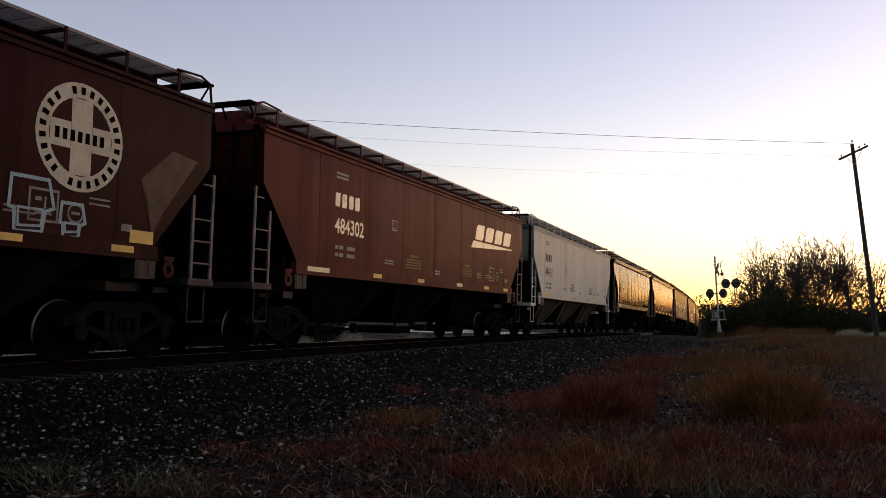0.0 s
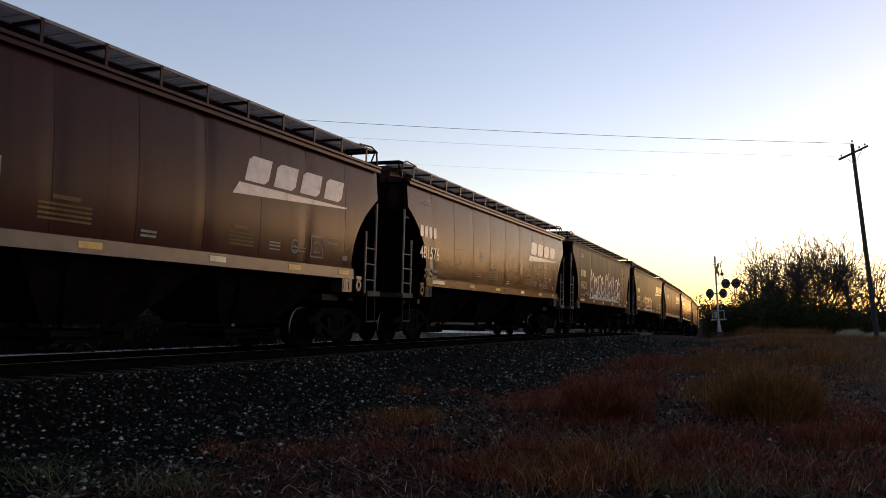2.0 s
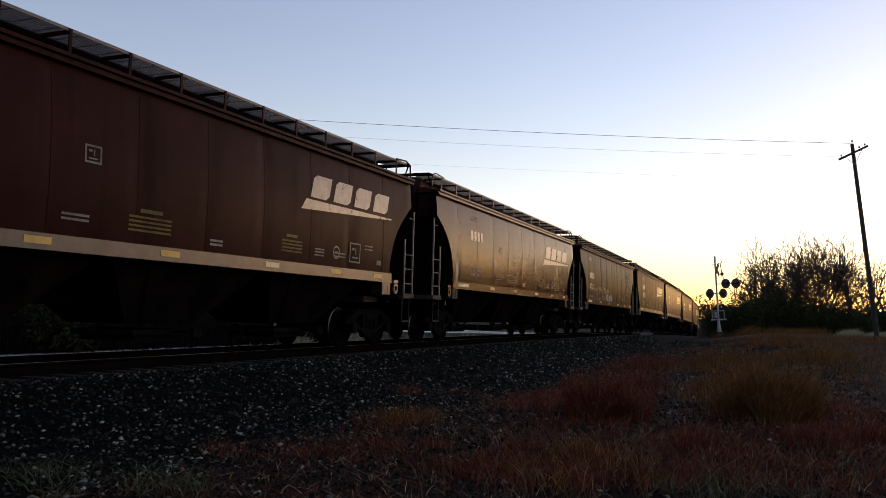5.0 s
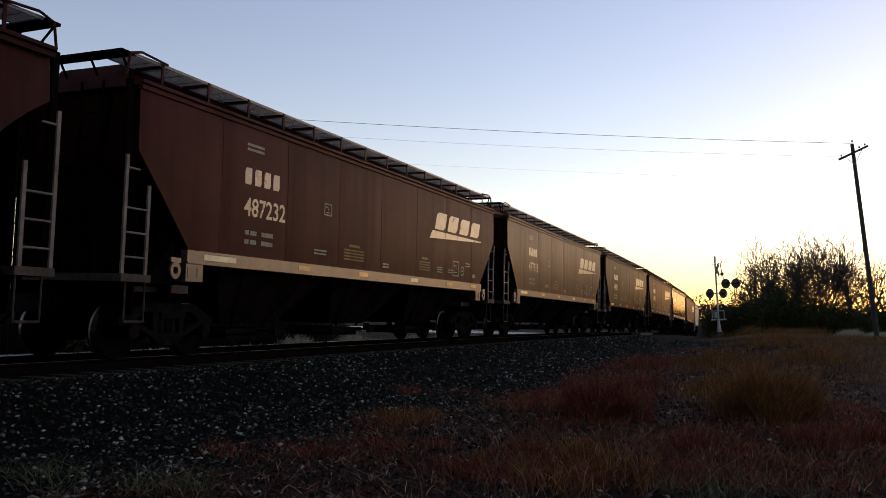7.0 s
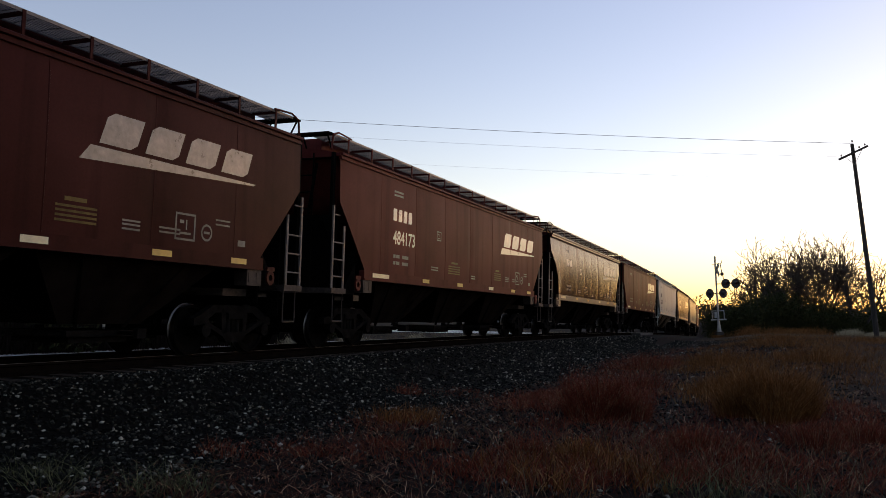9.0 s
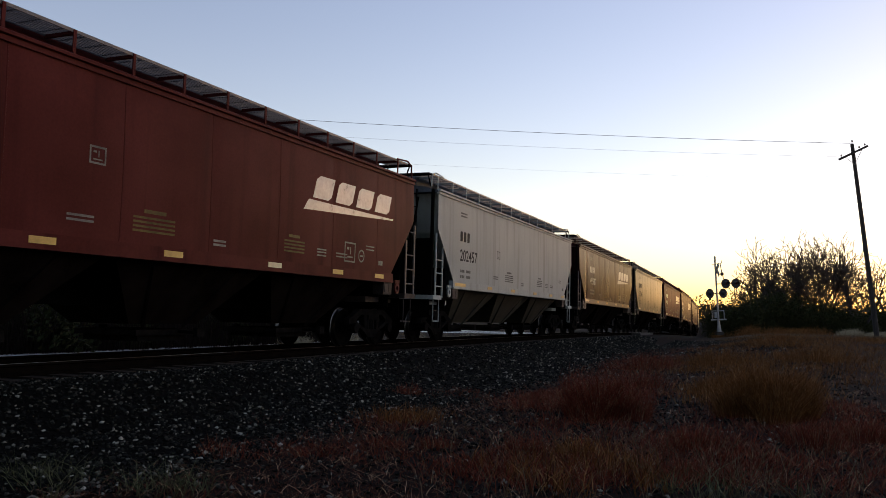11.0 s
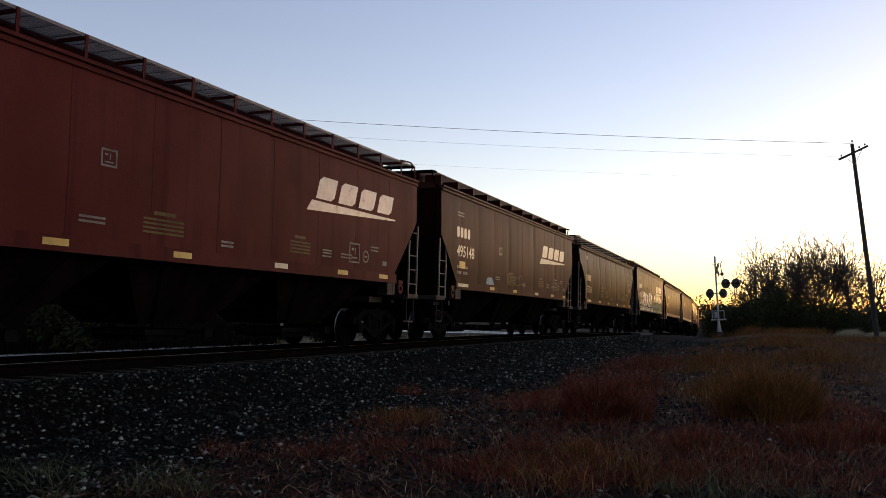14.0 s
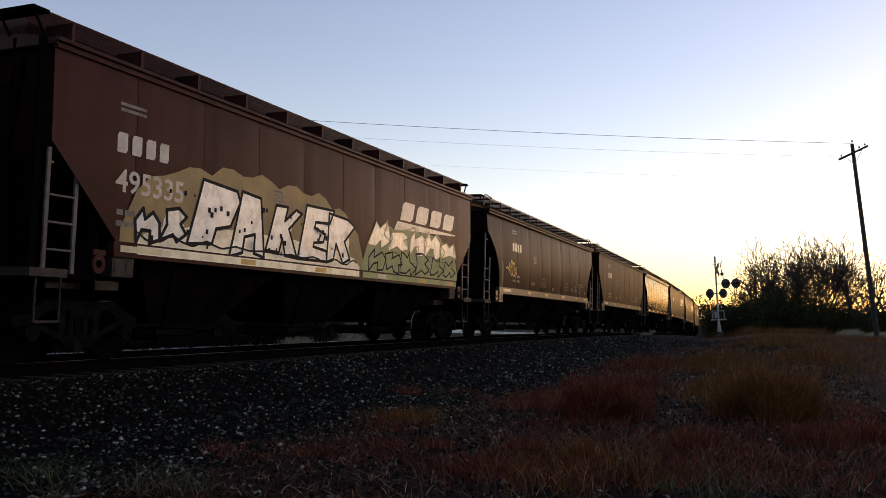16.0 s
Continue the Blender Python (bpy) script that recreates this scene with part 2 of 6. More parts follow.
def build_track():
    far = list(np.arange(S0 + 4, -34, 6.0)) + list(np.arange(-34, 170, 1.0)) + list(np.arange(170, S1 - 4, 4.0))
    bed = [(-6.2, -0.95), (-4.4, -0.78), (-3.4, -0.66), (-2.15, -0.25), (-1.75, -0.19), (-0.9, -0.22), (0, -0.24), (0.9, -0.22), (1.75, -0.19),
           (2.15, -0.25), (2.7, -0.42), (3.4, -0.64), (4.4, -0.74), (5.4, -0.80), (6.2, -0.95)]
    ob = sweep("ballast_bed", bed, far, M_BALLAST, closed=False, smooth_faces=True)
    tagged(ob, "grey crushed stone ballast shoulder under the track", "ballast", kind="structure")
    rails = [(-0.075, -0.172), (0.075, -0.172), (0.075, -0.158), (0.012, -0.135), (0.010, -0.045), (0.037, -0.032), (0.037, -0.006), (0.030, 0.0)]
    rails += [(-a, z) for a, z in rails[::-1] if (a, z) != (0.075, -0.172) and (a, z) != (-0.075, -0.172)]
    for side in (-1, 1):
        prof = [(side * 0.755 + a, z) for a, z in rails]
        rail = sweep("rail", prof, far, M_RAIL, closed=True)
        tagged(rail, "rusty steel rail with a polished running surface", "rail", group="rails of the track", kind="structure")
        head = sweep("running_surface", [(side * 0.755 + a, z) for a, z in ((-0.030, 0.0), (-0.030, 0.003), (0.030, 0.003), (0.030, 0.0))], far, M_TREAD, parent=rail)
        head["label"] = "polished bright rail head"
    # ties, each its own piece under the bed
    bm = bmesh.new()
    bmesh.ops.create_cube(bm, size=1, matrix=Matrix.Diagonal((2.6, 0.23, 0.18, 1)))
    bmesh.ops.bevel(bm, geom=bm.edges[:], offset=0.012, segments=1)
    me = bpy.data.meshes.new("tie")
    bm.to_mesh(me)
    bm.free()
    me.materials.append(M_TIE)
    for k in range(250):
        s = -8 + k * 0.53
        q, th = on_line(s, 0, -0.265)
        tie = new("tie", me)
        tie.parent = ob
        tie.matrix_basis = Matrix.Translation(q) @ pose(0, 0, 0, 0, 0, math.degrees(th) + random.uniform(-1, 1))


build_ground()
build_track()


# ---- the crossing and its road ----
def build_road():
    """From the crossing away to the right, lying on the ground."""
    a, b = Vector((-7.0, 65.8, 0)), Vector((80.0, 71.0, 0))
    d = (b - a).normalized()
    n = Vector((-d.y, d.x, 0))
    verts, faces = [], []
    for i in range(61):
        c = a + d * (i * 1.5)
        for o in (-2.8, -2.6, 0, 2.6, 2.8):
            q = c + n * o
            verts.append((q.x, q.y, ground_z(q.x, q.y) + (0.025 if abs(o) < 2.7 else -0.06)))
    for i in range(60):
        for j in range(4):
            faces.append((i * 5 + j, i * 5 + j + 1, (i + 1) * 5 + j + 1, (i + 1) * 5 + j))
    ob = mesh_object("road", verts, faces, M_ROAD, smooth_faces=True)
    tagged(ob, "narrow worn asphalt road leading to the level crossing", "road", kind="structure")
    a, b = Vector((-15.5, 66.0, 0)), Vector((-150.0, 62.0, 0))
    d = (b - a).normalized()
    n = Vector((-d.y, d.x, 0))
    verts, faces = [], []
    rows_ = [a + d * (i * 1.5) for i in range(91)]
    for c in rows_:
        for o in (-5.4, -5.0, -1.6, 1.6, 5.0, 5.4):
            q = c + n * o
            verts.append((q.x, q.y, ground_z(q.x, q.y) + (0.05 if abs(o) < 5.2 else -0.08)))
    for i in range(len(rows_) - 1):
        for j in range(5):
            faces.append((i * 6 + j, (i + 1) * 6 + j, (i + 1) * 6 + j + 1, i * 6 + j + 1))
    lane = mesh_object("gravel_road", verts, faces, M_GRAVEL, smooth_faces=True)
    tagged(lane, "pale bleached gravel road beyond the track", "road", kind="structure")
    # added pale strip that imitates sky-lit ground seen under the cars
    side = sweep("access_track", [(-7.4, -0.86), (-7.5, -0.70), (-9.2, -0.66), (-10.9, -0.70), (-11.0, -0.9)], list(np.arange(6, 58, 2.0)), M_GRAVEL, closed=False, smooth_faces=True)
    tagged(side, "pale gravel service track along the railway", "road", kind="structure")
    me = bpy.data.meshes.new("crossing_panel")
    bm = bmesh.new()
    bmesh.ops.create_cube(bm, size=1, matrix=Matrix.Diagonal((0.62, 2.4, 0.16, 1)))
    bmesh.ops.bevel(bm, geom=bm.edges[:], offset=0.02, segments=1)
    bm.to_mesh(me)
    bm.free()
    me.materials.append(M_PLANK)
    for k in range(3):
        for off in (-1.25, -0.34, 0.34, 1.25):
            q, th = on_line(61.5 + k * 2.45, off, -0.09)
            p = new("crossing_panel", me)
            p.parent = ob
            p.matrix_basis = Matrix.Translation(q) @ pose(0, 0, 0, 0, 0, math.degrees(th))


build_road()


def joined(bm, name, mat, parent, label=""):
    me = bpy.data.meshes.new(name)
    bm.normal_update()
    bm.to_mesh(me)
    bm.free()
    me.materials.append(mat)
    ob = new(name, me)
    ob.parent = parent
    if label:
        ob["label"] = label
    return ob


def rod(bm, a, b, r0, r1=None, n=8):
    a, b = Vector(a), Vector(b)
    m = (b - a).to_track_quat("Z", "Y").to_matrix().to_4x4()
    m.translation = (a + b) / 2
    bmesh.ops.create_cone(bm, cap_ends=True, segments=n, radius1=r0, radius2=r0 if r1 is None else r1, depth=(b - a).length, matrix=m)


def cuboid(bm, c, size, m=Matrix.Identity(4), bevel=0.01):
    r = bmesh.ops.create_cube(bm, size=1, matrix=m @ Matrix.Translation(c) @ Matrix.Diagonal((*size, 1)))
    bmesh.ops.bevel(bm, geom=list({e for v in r["verts"] for e in v.link_edges}), offset=bevel, segments=1)


M_MAST = material("weathered_aluminium_paint", (0.27, 0.27, 0.255), 0.45, metal=0.3, vary=0.25, scale=4, fine=40)
M_SIGNAL = material("flat_black_signal_paint", (0.018, 0.018, 0.018), 0.6, vary=0.3)
M_LENS = material("dark_red_signal_lens", (0.09, 0.008, 0.006), 0.25, vary=0.2, bump=0)
M_WOOD = material("creosoted_pole_wood", (0.026, 0.020, 0.016), 0.9, vary=0.4, scale=3, fine=30, stretch=(4, 4, 0.4))
M_WIRE = material("dull_weathered_wire", (0.05, 0.05, 0.05), 0.6, vary=0.2, spec=0.2)
M_PORC = material("brown_porcelain", (0.16, 0.10, 0.07), 0.3, vary=0.2)


def crossing_signal():
    """Flashing-light mast of the level crossing, leaning slightly, with two pairs of lamps and a gate mechanism."""
    ob = new("crossing_signal")
    tagged(ob, "grey crossing signal mast with black flashing-light heads", "railway signal")
    bm = bmesh.new()
    cuboid(bm, (0, 0, 0.05), (0.5, 0.5, 0.24), bevel=0.03)
    joined(bm, "foundation", M_ROAD, ob)
    bm = bmesh.new()
    rod(bm, (0, 0, 0.15), (0, 0, 0.95), 0.17, 0.08, 10)
    rod(bm, (0, 0, 0.9), (0, 0, 5.45), 0.065, 0.060, 10)
    rod(bm, (0, 0, 5.42), (0, 0, 5.56), 0.09, 0.03, 10)
    joined(bm, "mast", M_MAST, ob)
    bm = bmesh.new()
    cuboid(bm, (-0.08, 0.16, 1.34), (0.30, 0.30, 0.42), bevel=0.03)
    cuboid(bm, (0.02, 0.0, 1.02), (1.05, 0.24, 0.09), bevel=0.02)
    for x in (-0.42, 0.42):
        rod(bm, (x, 0, 1.0), (x, 0, 1.66), 0.03)
    rod(bm, (-0.42, 0, 1.64), (0.42, 0, 1.64), 0.03)
    joined(bm, "gate_mechanism", M_MAST, ob, "grey gate drive housing and counterweight bar")
    for x, z, turn, gap in ((1.02, 3.55, 14, 0.40), (-0.02, 2.88, 205, 0.60)):
        m = pose(x, 0, z, 0, 0, turn)
        bm = bmesh.new()
        rod(bm, (0, 0, z), m @ Vector((-gap, 0, 0)), 0.03)
        rod(bm, (0, 0, z), m @ Vector((gap, 0, 0)), 0.03)
        arm = joined(bm, "lamp_arm", M_SIGNAL, ob)
        for sx in (-1, 1):
            bm = bmesh.new()
            bmesh.ops.create_cone(bm, cap_ends=True, segments=24, radius1=0.35, radius2=0.35, depth=0.025, matrix=m @ pose(sx * gap, 0, 0, 90))
            bmesh.ops.create_cone(bm, cap_ends=True, segments=16, radius1=0.12, radius2=0.15, depth=0.24, matrix=m @ pose(sx * gap, 0.13, 0, 90))
            # hood: the upper half of a tube
            r0 = [m @ Vector((sx * gap + 0.16 * math.cos(a), -0.01, 0.16 * math.sin(a))) for a in np.linspace(-0.5, math.pi + 0.5, 12)]
            r1 = [m @ Vector((sx * gap + 0.15 * math.cos(a), -0.34 + 0.06 * (1 - math.sin(a)), 0.15 * math.sin(a))) for a in np.linspace(-0.5, math.pi + 0.5, 12)]
            v0, v1 = [bm.verts.new(v) for v in r0], [bm.verts.new(v) for v in r1]
            for i in range(11):
                bm.faces.new((v0[i], v0[i + 1], v1[i + 1], v1[i]))
            head = joined(bm, "lamp_head", M_SIGNAL, ob, "round black signal head with hood")
            bm = bmesh.new()
            bmesh.ops.create_cone(bm, cap_ends=True, segments=20, radius1=0.105, radius2=0.105, depth=0.03, matrix=m @ pose(sx * gap, -0.02, 0, 90))
            joined(bm, "lens", M_LENS, head, "unlit red lens")
    bm = bmesh.new()
    for a in (-42, 42):
        cuboid(bm, (0, 0, 0), (0.05, 1.2, 0.23), pose(0.10, 0, 4.55) @ pose(0, 0, 0, a), 0.006)
    joined(bm, "crossbuck", M_MAST, ob, "white crossed boards seen edge-on")
    bm = bmesh.new()
    rod(bm, (0, 0, 4.98), (0.42, 0, 4.98), 0.025)
    rod(bm, (0.42, 0, 4.98), (0.50, 0, 5.25), 0.02)
    rod(bm, (-0.24, 0, 4.93), (0, 0, 4.93), 0.02)
    rod(bm, (0.36, 0, 4.98), (0.42, 0, 4.40), 0.03)
    bmesh.ops.create_uvsphere(bm, u_segments=10, v_segments=6, radius=0.13, matrix=pose(0.44, 0, 4.25))
    joined(bm, "bell_bracket", M_SIGNAL, ob, "dark bell on a bent bracket")
    ob.matrix_basis = pose(-7.78, 62.28, -0.16, 0, -3.4, 24)


crossing_signal()


# ---- pole line ----
POLES = [Vector((2.2, 62.55, -0.30)), Vector((-49.5, 36.6, 1.05))]
LEAN_TOP = Vector((-1.38, 0.0, 13.3))


def pole_local(p):
    """Where a point of the upright pole comes to lie when it leans."""
    k = p[2] / 13.3
    return Vector((p[0] + LEAN_TOP.x * k, p[1], p[2]))


ARM_A, ARM_B = Vector((-0.80, 0.0, 12.30)), Vector((0.80, -0.1, 13.0))


def utility_pole(at, deep):
    ob = new("utility_pole")
    tagged(ob, "leaning dark wooden utility pole with one tilted crossarm", "utility pole", group="utility poles")
    bm = bmesh.new()
    rod(bm, pole_local((0, 0, -deep)), pole_local((0, 0, 13.3)), 0.17, 0.115, 14)
    joined(bm, "pole", M_WOOD, ob)
    a, b = pole_local(ARM_A), pole_local(ARM_B)
    m = (b - a).to_track_quat("X", "Z").to_matrix().to_4x4()
    m.translation = (a + b) / 2 + Vector((0, -0.15, 0))
    bm = bmesh.new()
    cuboid(bm, (0, 0, 0), ((b - a).length + 0.3, 0.10, 0.13), m, 0.01)
    arm = joined(bm, "crossarm", M_WOOD, ob)
    bm = bmesh.new()
    for e in (-1, 1):
        rod(bm, m @ Vector((e * 0.55, 0.02, -0.05)), pole_local((0, -0.12, 11.85)), 0.018)
    joined(bm, "arm_brace", M_MAST, arm)
    for u in (-0.78, 0.42, 0.80):
        bm = bmesh.new()
        q = m @ Vector((u, 0, 0.06))
        rod(bm, q, q + Vector((0, 0, 0.10)), 0.018)
        rod(bm, q + Vector((0, 0, 0.09)), q + Vector((0, 0, 0.15)), 0.06, 0.05)
        rod(bm, q + Vector((0, 0, 0.15)), q + Vector((0, 0, 0.21)), 0.045, 0.03)
        joined(bm, "insulator", M_PORC, arm)
    bm = bmesh.new()
    q = pole_local((0, 0, 13.28))
    rod(bm, q, q + Vector((0, 0, 0.18)), 0.02)
    rod(bm, q + Vector((0, 0, 0.16)), q + Vector((0, 0, 0.30)), 0.06, 0.04)
    joined(bm, "insulator", M_PORC, ob)
    ob.matrix_basis = Matrix.Translation(at)
    return m


ARM_M = utility_pole(POLES[0], 0.6)
utility_pole(POLES[1], 2.4)


def wire(p, sag, r):
    a, b = POLES[0] + p, POLES[1] + p
    n, seg = 40, 5
    verts, faces = [], []
    ax = (b - a).normalized()
    sx, sz = ax.cross(Vector((0, 0, 1))).normalized(), Vector((0, 0, 1))
    for i in range(n + 1):
        t = i / n
        c = a.lerp(b, t) - Vector((0, 0, sag * 4 * t * (1 - t)))
        for j in range(seg):
            w = 2 * math.pi * j / seg
            verts.append(c + sx * (r * math.cos(w)) + sz * (r * math.sin(w)))
    for i in range(n):
        for j in range(seg):
            faces.append((i * seg + j, i * seg + (j + 1) % seg, (i + 1) * seg + (j + 1) % seg, (i + 1) * seg + j))
    tagged(mesh_object("overhead_wire", verts, faces, M_WIRE), "thin sagging overhead wire between the poles", "wire", group="overhead wires")


wire(pole_local((0, 0, 13.34)), 0.43, 0.014)
wire(ARM_M @ Vector((-0.78, 0, 0.12)), 0.47, 0.006)
wire(pole_local((-0.1, -0.1, 10.8)), 0.5, 0.0035)


# ---- trees and brush ----
M_BARK = material("grey_brown_bark", (0.030, 0.022, 0.017), 0.9, vary=0.4, scale=5, fine=40, stretch=(3, 3, 0.6))
M_TWIG = material("dark_twigs", (0.028, 0.020, 0.013), 0.85, vary=0.3)
M_LEAF = island_material("autumn_leaves", [(0.030, 0.032, 0.012), (0.060, 0.050, 0.018), (0.090, 0.060, 0.020), (0.045, 0.040, 0.015)])
M_LEAF_DARK = island_material("dark_cedar_foliage", [(0.020, 0.027, 0.011), (0.034, 0.040, 0.015), (0.055, 0.046, 0.018)])


def tubes(segs):
    """Tapered three-sided tubes (a, b, r0, r1) as verts and faces."""
    if not segs:
        return [], []
    a = np.array([s[0] for s in segs], float)
    b = np.array([s[1] for s in segs], float)
    r = np.array([(s[2], s[3]) for s in segs], float)
    d = b - a
    d /= np.linalg.norm(d, axis=1, keepdims=True) + 1e-9
    ref = np.where(np.abs(d[:, 2:3]) > 0.9, np.array([[1.0, 0, 0]]), np.array([[0, 0, 1.0]]))
    u = np.cross(d, ref)
    u /= np.linalg.norm(u, axis=1, keepdims=True) + 1e-9
    v = np.cross(d, u)
    verts = []
    for k, base in ((0, a), (1, b)):
        for j in range(3):
            w = 2 * math.pi * j / 3
            verts.append(base + (u * math.cos(w) + v * math.sin(w)) * r[:, k:k + 1])
    verts = np.stack(verts, 1).reshape(-1, 3)
    faces = []
    for i in range(len(segs)):
        o = i * 6
        for j in range(3):
            faces.append((o + j, o + (j + 1) % 3, o + 3 + (j + 1) % 3, o + 3 + j))
    return verts.tolist(), faces


def leaf_quads(points, size, rng):
    verts, faces = [], []
    for p in points:
        a = Vector(rng.normal(size=3)).normalized()
        b = a.orthogonal().normalized() * size * rng.uniform(0.6, 1.3)
        c = a.cross(b).normalized() * size * rng.uniform(0.35, 0.7)
        p = Vector(p)
        o = len(verts)
        verts += [p - b, p - c * 0.8, p + b, p + c]
        faces.append((o, o + 1, o + 2, o + 3))
    return verts, faces


def grow(rng, base, height, spread, stems, levels, droop=0.0, start=0.12):
    """A branching skeleton: limbs, twigs and twig ends."""
    limbs, twigs, ends = [], [], []

    def shoot(p, d, length, r, level):
        n = 4 if level < 2 else 3
        for i in range(n):
            d2 = (d + Vector(rng.normal(size=3)) * (0.10 + 0.05 * level) + Vector((0, 0, 0.10 - droop * level))).normalized()
            q = p + d2 * (length / n)
            r2 = r * (0.84 if level < 2 else 0.72)
            (limbs if level < 2 else twigs).append((p, q, r, r2))
            if level < levels and (i > 0 or level > 0):
                for _ in range(2 if level < 2 else int(rng.integers(0, 3)) if level < 3 else int(rng.uniform() < 0.45)):
                    side = Vector(rng.normal(size=3))
                    side = (side - side.dot(d2) * d2).normalized()
                    out = (d2 * rng.uniform(0.45, 0.9) + side * rng.uniform(0.5, 0.95) + Vector((0, 0, 0.12))).normalized()
                    shoot(q, out, length * rng.uniform(0.45, 0.68), r2 * 0.62, level + 1)
            p, d, r = q, d2, r2
        if level >= levels - 1:
            ends.append(p)

    for k in range(stems):
        a = 2 * math.pi * (k + rng.uniform(-0.3, 0.3)) / stems
        out = Vector((math.cos(a), math.sin(a), 0)) * spread * rng.uniform(0.5, 1.0)
        d = (Vector((0, 0, 1)) + out).normalized()
        shoot(Vector(base) + out.normalized() * start * 2 if stems > 1 else Vector(base), d, height * rng.uniform(0.55, 0.72), start * rng.uniform(0.8, 1.1), 0)
    return limbs, twigs, ends


def tree(name, label, category, at, height, spread, stems, seed, leaves, leaf_size, leaf_mat, levels=4, group=""):
    rng = np.random.default_rng(seed)
    z = ground_z(at[0], at[1]) - 0.1
    ob = new(name)
    tagged(ob, label, category, group=group)
    limbs, twigs, ends = grow(rng, (0, 0, 0), height, spread, stems, levels, start=0.02 * height)
    top = max(q[1].z for q in limbs + twigs)
    k = height / top
    sc = lambda s: (s[0] * k, s[1] * k, s[2], s[3])
    v, f = tubes([sc(s) for s in limbs])
    mesh_object("trunk", v, f, M_BARK, ob)
    v, f = tubes([(s[0] * k, s[1] * k, max(s[2], 0.030), max(s[3], 0.017)) for s in twigs])
    crown = mesh_object("crown", v, f, M_TWIG, ob)
    crown["label"] = "crown of fine bare twigs"
    pts = []
    for e in ends:
        for _ in range(leaves):
            pts.append(e * k + Vector(rng.normal(size=3)) * 0.22)
    if pts:
        v, f = leaf_quads(pts, leaf_size, rng)
        mesh_object("foliage", v, f, leaf_mat, ob, False)["label"] = "thin remaining leaves"
    ob.matrix_basis = Matrix.Translation((at[0], at[1], z))
    return ob


G = "bare trees beside the crossing"
tree("tree", "wide half-bare tree with a fan of fine crooked twigs", "tree", (-1.9, 82), 9.2, 0.80, 6, 11, 0, 0.10, M_LEAF, group=G)
tree("tree", "half-bare tree leaning over the brush", "tree", (-4.6, 82.5), 9.3, 0.78, 6, 21, 0, 0.10, M_LEAF, levels=3, group=G)
tree("tree", "small half-bare tree at the edge of the brush", "tree", (-6.4, 83), 7.6, 0.65, 6, 12, 0, 0.10, M_LEAF, levels=3, group=G)
tree("tree", "half-bare tree with upright branches", "tree", (1.3, 85), 9.6, 0.8, 3, 13, 0, 0.10, M_LEAF, levels=3, group=G)
tree("tree", "sparse bare tree behind the pole", "tree", (5.0, 92), 8.6, 0.8, 2, 14, 0, 0.10, M_LEAF, levels=3, group=G)
tree("tree", "small bare tree beside the line beyond the crossing", "tree", (-12.2, 99), 5.6, 0.5, 4, 15, 0, 0.10, M_LEAF, levels=3, group=G)


def shrub(name, label, at, size, seed, n, mat):
    """A dense low bush: short stems and many small leaves, in uneven lobes."""
    rng = np.random.default_rng(seed)
    ob = new(name)
    tagged(ob, label, "shrub", group="dark brush under the trees")
    sx, sy, h = size
    h *= 0.72
    lobes = [(Vector((rng.uniform(-sx, sx) * 0.75, rng.uniform(-sy, sy) * 0.75, h * rng.uniform(0.25, 0.75))), rng.uniform(0.3, 0.55)) for _ in range(14)]
    segs = [((p.x * 0.2, p.y * 0.2, 0), tuple(p), 0.05, 0.02) for p, _ in lobes]
    for p, r in lobes:
        for _ in range(10):
            d = Vector(rng.normal(size=3)).normalized()
            segs.append((tuple(p), tuple(p + d * h * r * rng.uniform(0.7, 1.35)), 0.02, 0.006))
    v, f = tubes(segs)
    mesh_object("stem", v, f, M_TWIG, ob)
    pts = []
    for _ in range(n):
        p, r = lobes[int(rng.integers(0, len(lobes)))]
        d = Vector(rng.normal(size=3)).normalized() * (rng.uniform(0.1, 1.0) ** 0.5) * r * h
        q = p + Vector((d.x * 1.3, d.y * 1.3, d.z))
        if q.z > 0.02:
            pts.append(q)
    v, f = leaf_quads(pts, 0.10, rng)
    mesh_object("foliage", v, f, mat, ob)
    ob.matrix_basis = Matrix.Translation((at[0], at[1], ground_z(at[0], at[1]) - 0.05))


SH = "dense dark green brush below the bare trees"
for i, (x, y, sx, sy, h) in enumerate(((-9.2, 79, 1.2, 1.5, 3.6), (-7.6, 79.5, 1.6, 1.5, 4.7), (-6.0, 80, 1.7, 1.5, 5.2), (-4.2, 80.5, 1.7, 1.5, 4.9), (-2.4, 81, 1.6, 1.5, 4.0), (-0.6, 82, 1.6, 1.5, 3.2),
                                       (1.4, 86, 2.0, 1.5, 1.9), (4.4, 90, 2.6, 1.6, 2.9), (7.4, 93, 2.8, 1.6, 3.1), (-11.6, 98, 1.6, 1.6, 5.0), (-9.8, 94, 1.2, 1.5, 3.6))):
    shrub("shrub", SH, (x, y), (sx, sy, h), 30 + i, 8000, M_LEAF_DARK)


for i, (x, y, sx, sy, h) in enumerate(((-23.2, 18.5, 2.0, 1.2, 2.5), (-23.6, 22.5, 1.6, 1.2, 1.9), (-23.0, 27.5, 1.0, 1.0, 2.2), (-24.0, 13.5, 2.0, 1.4, 2.6), (-24.2, 32.0, 1.6, 1.2, 1.8), (-24.5, 8.5, 2.2, 1.4, 2.8), (-25.5, 38.0, 1.8, 1.2, 1.7))):
    shrub("shrub", "low dry brush on the far side of the track", (x, y), (sx, sy, h), 50 + i, 3200, M_LEAF_DARK)


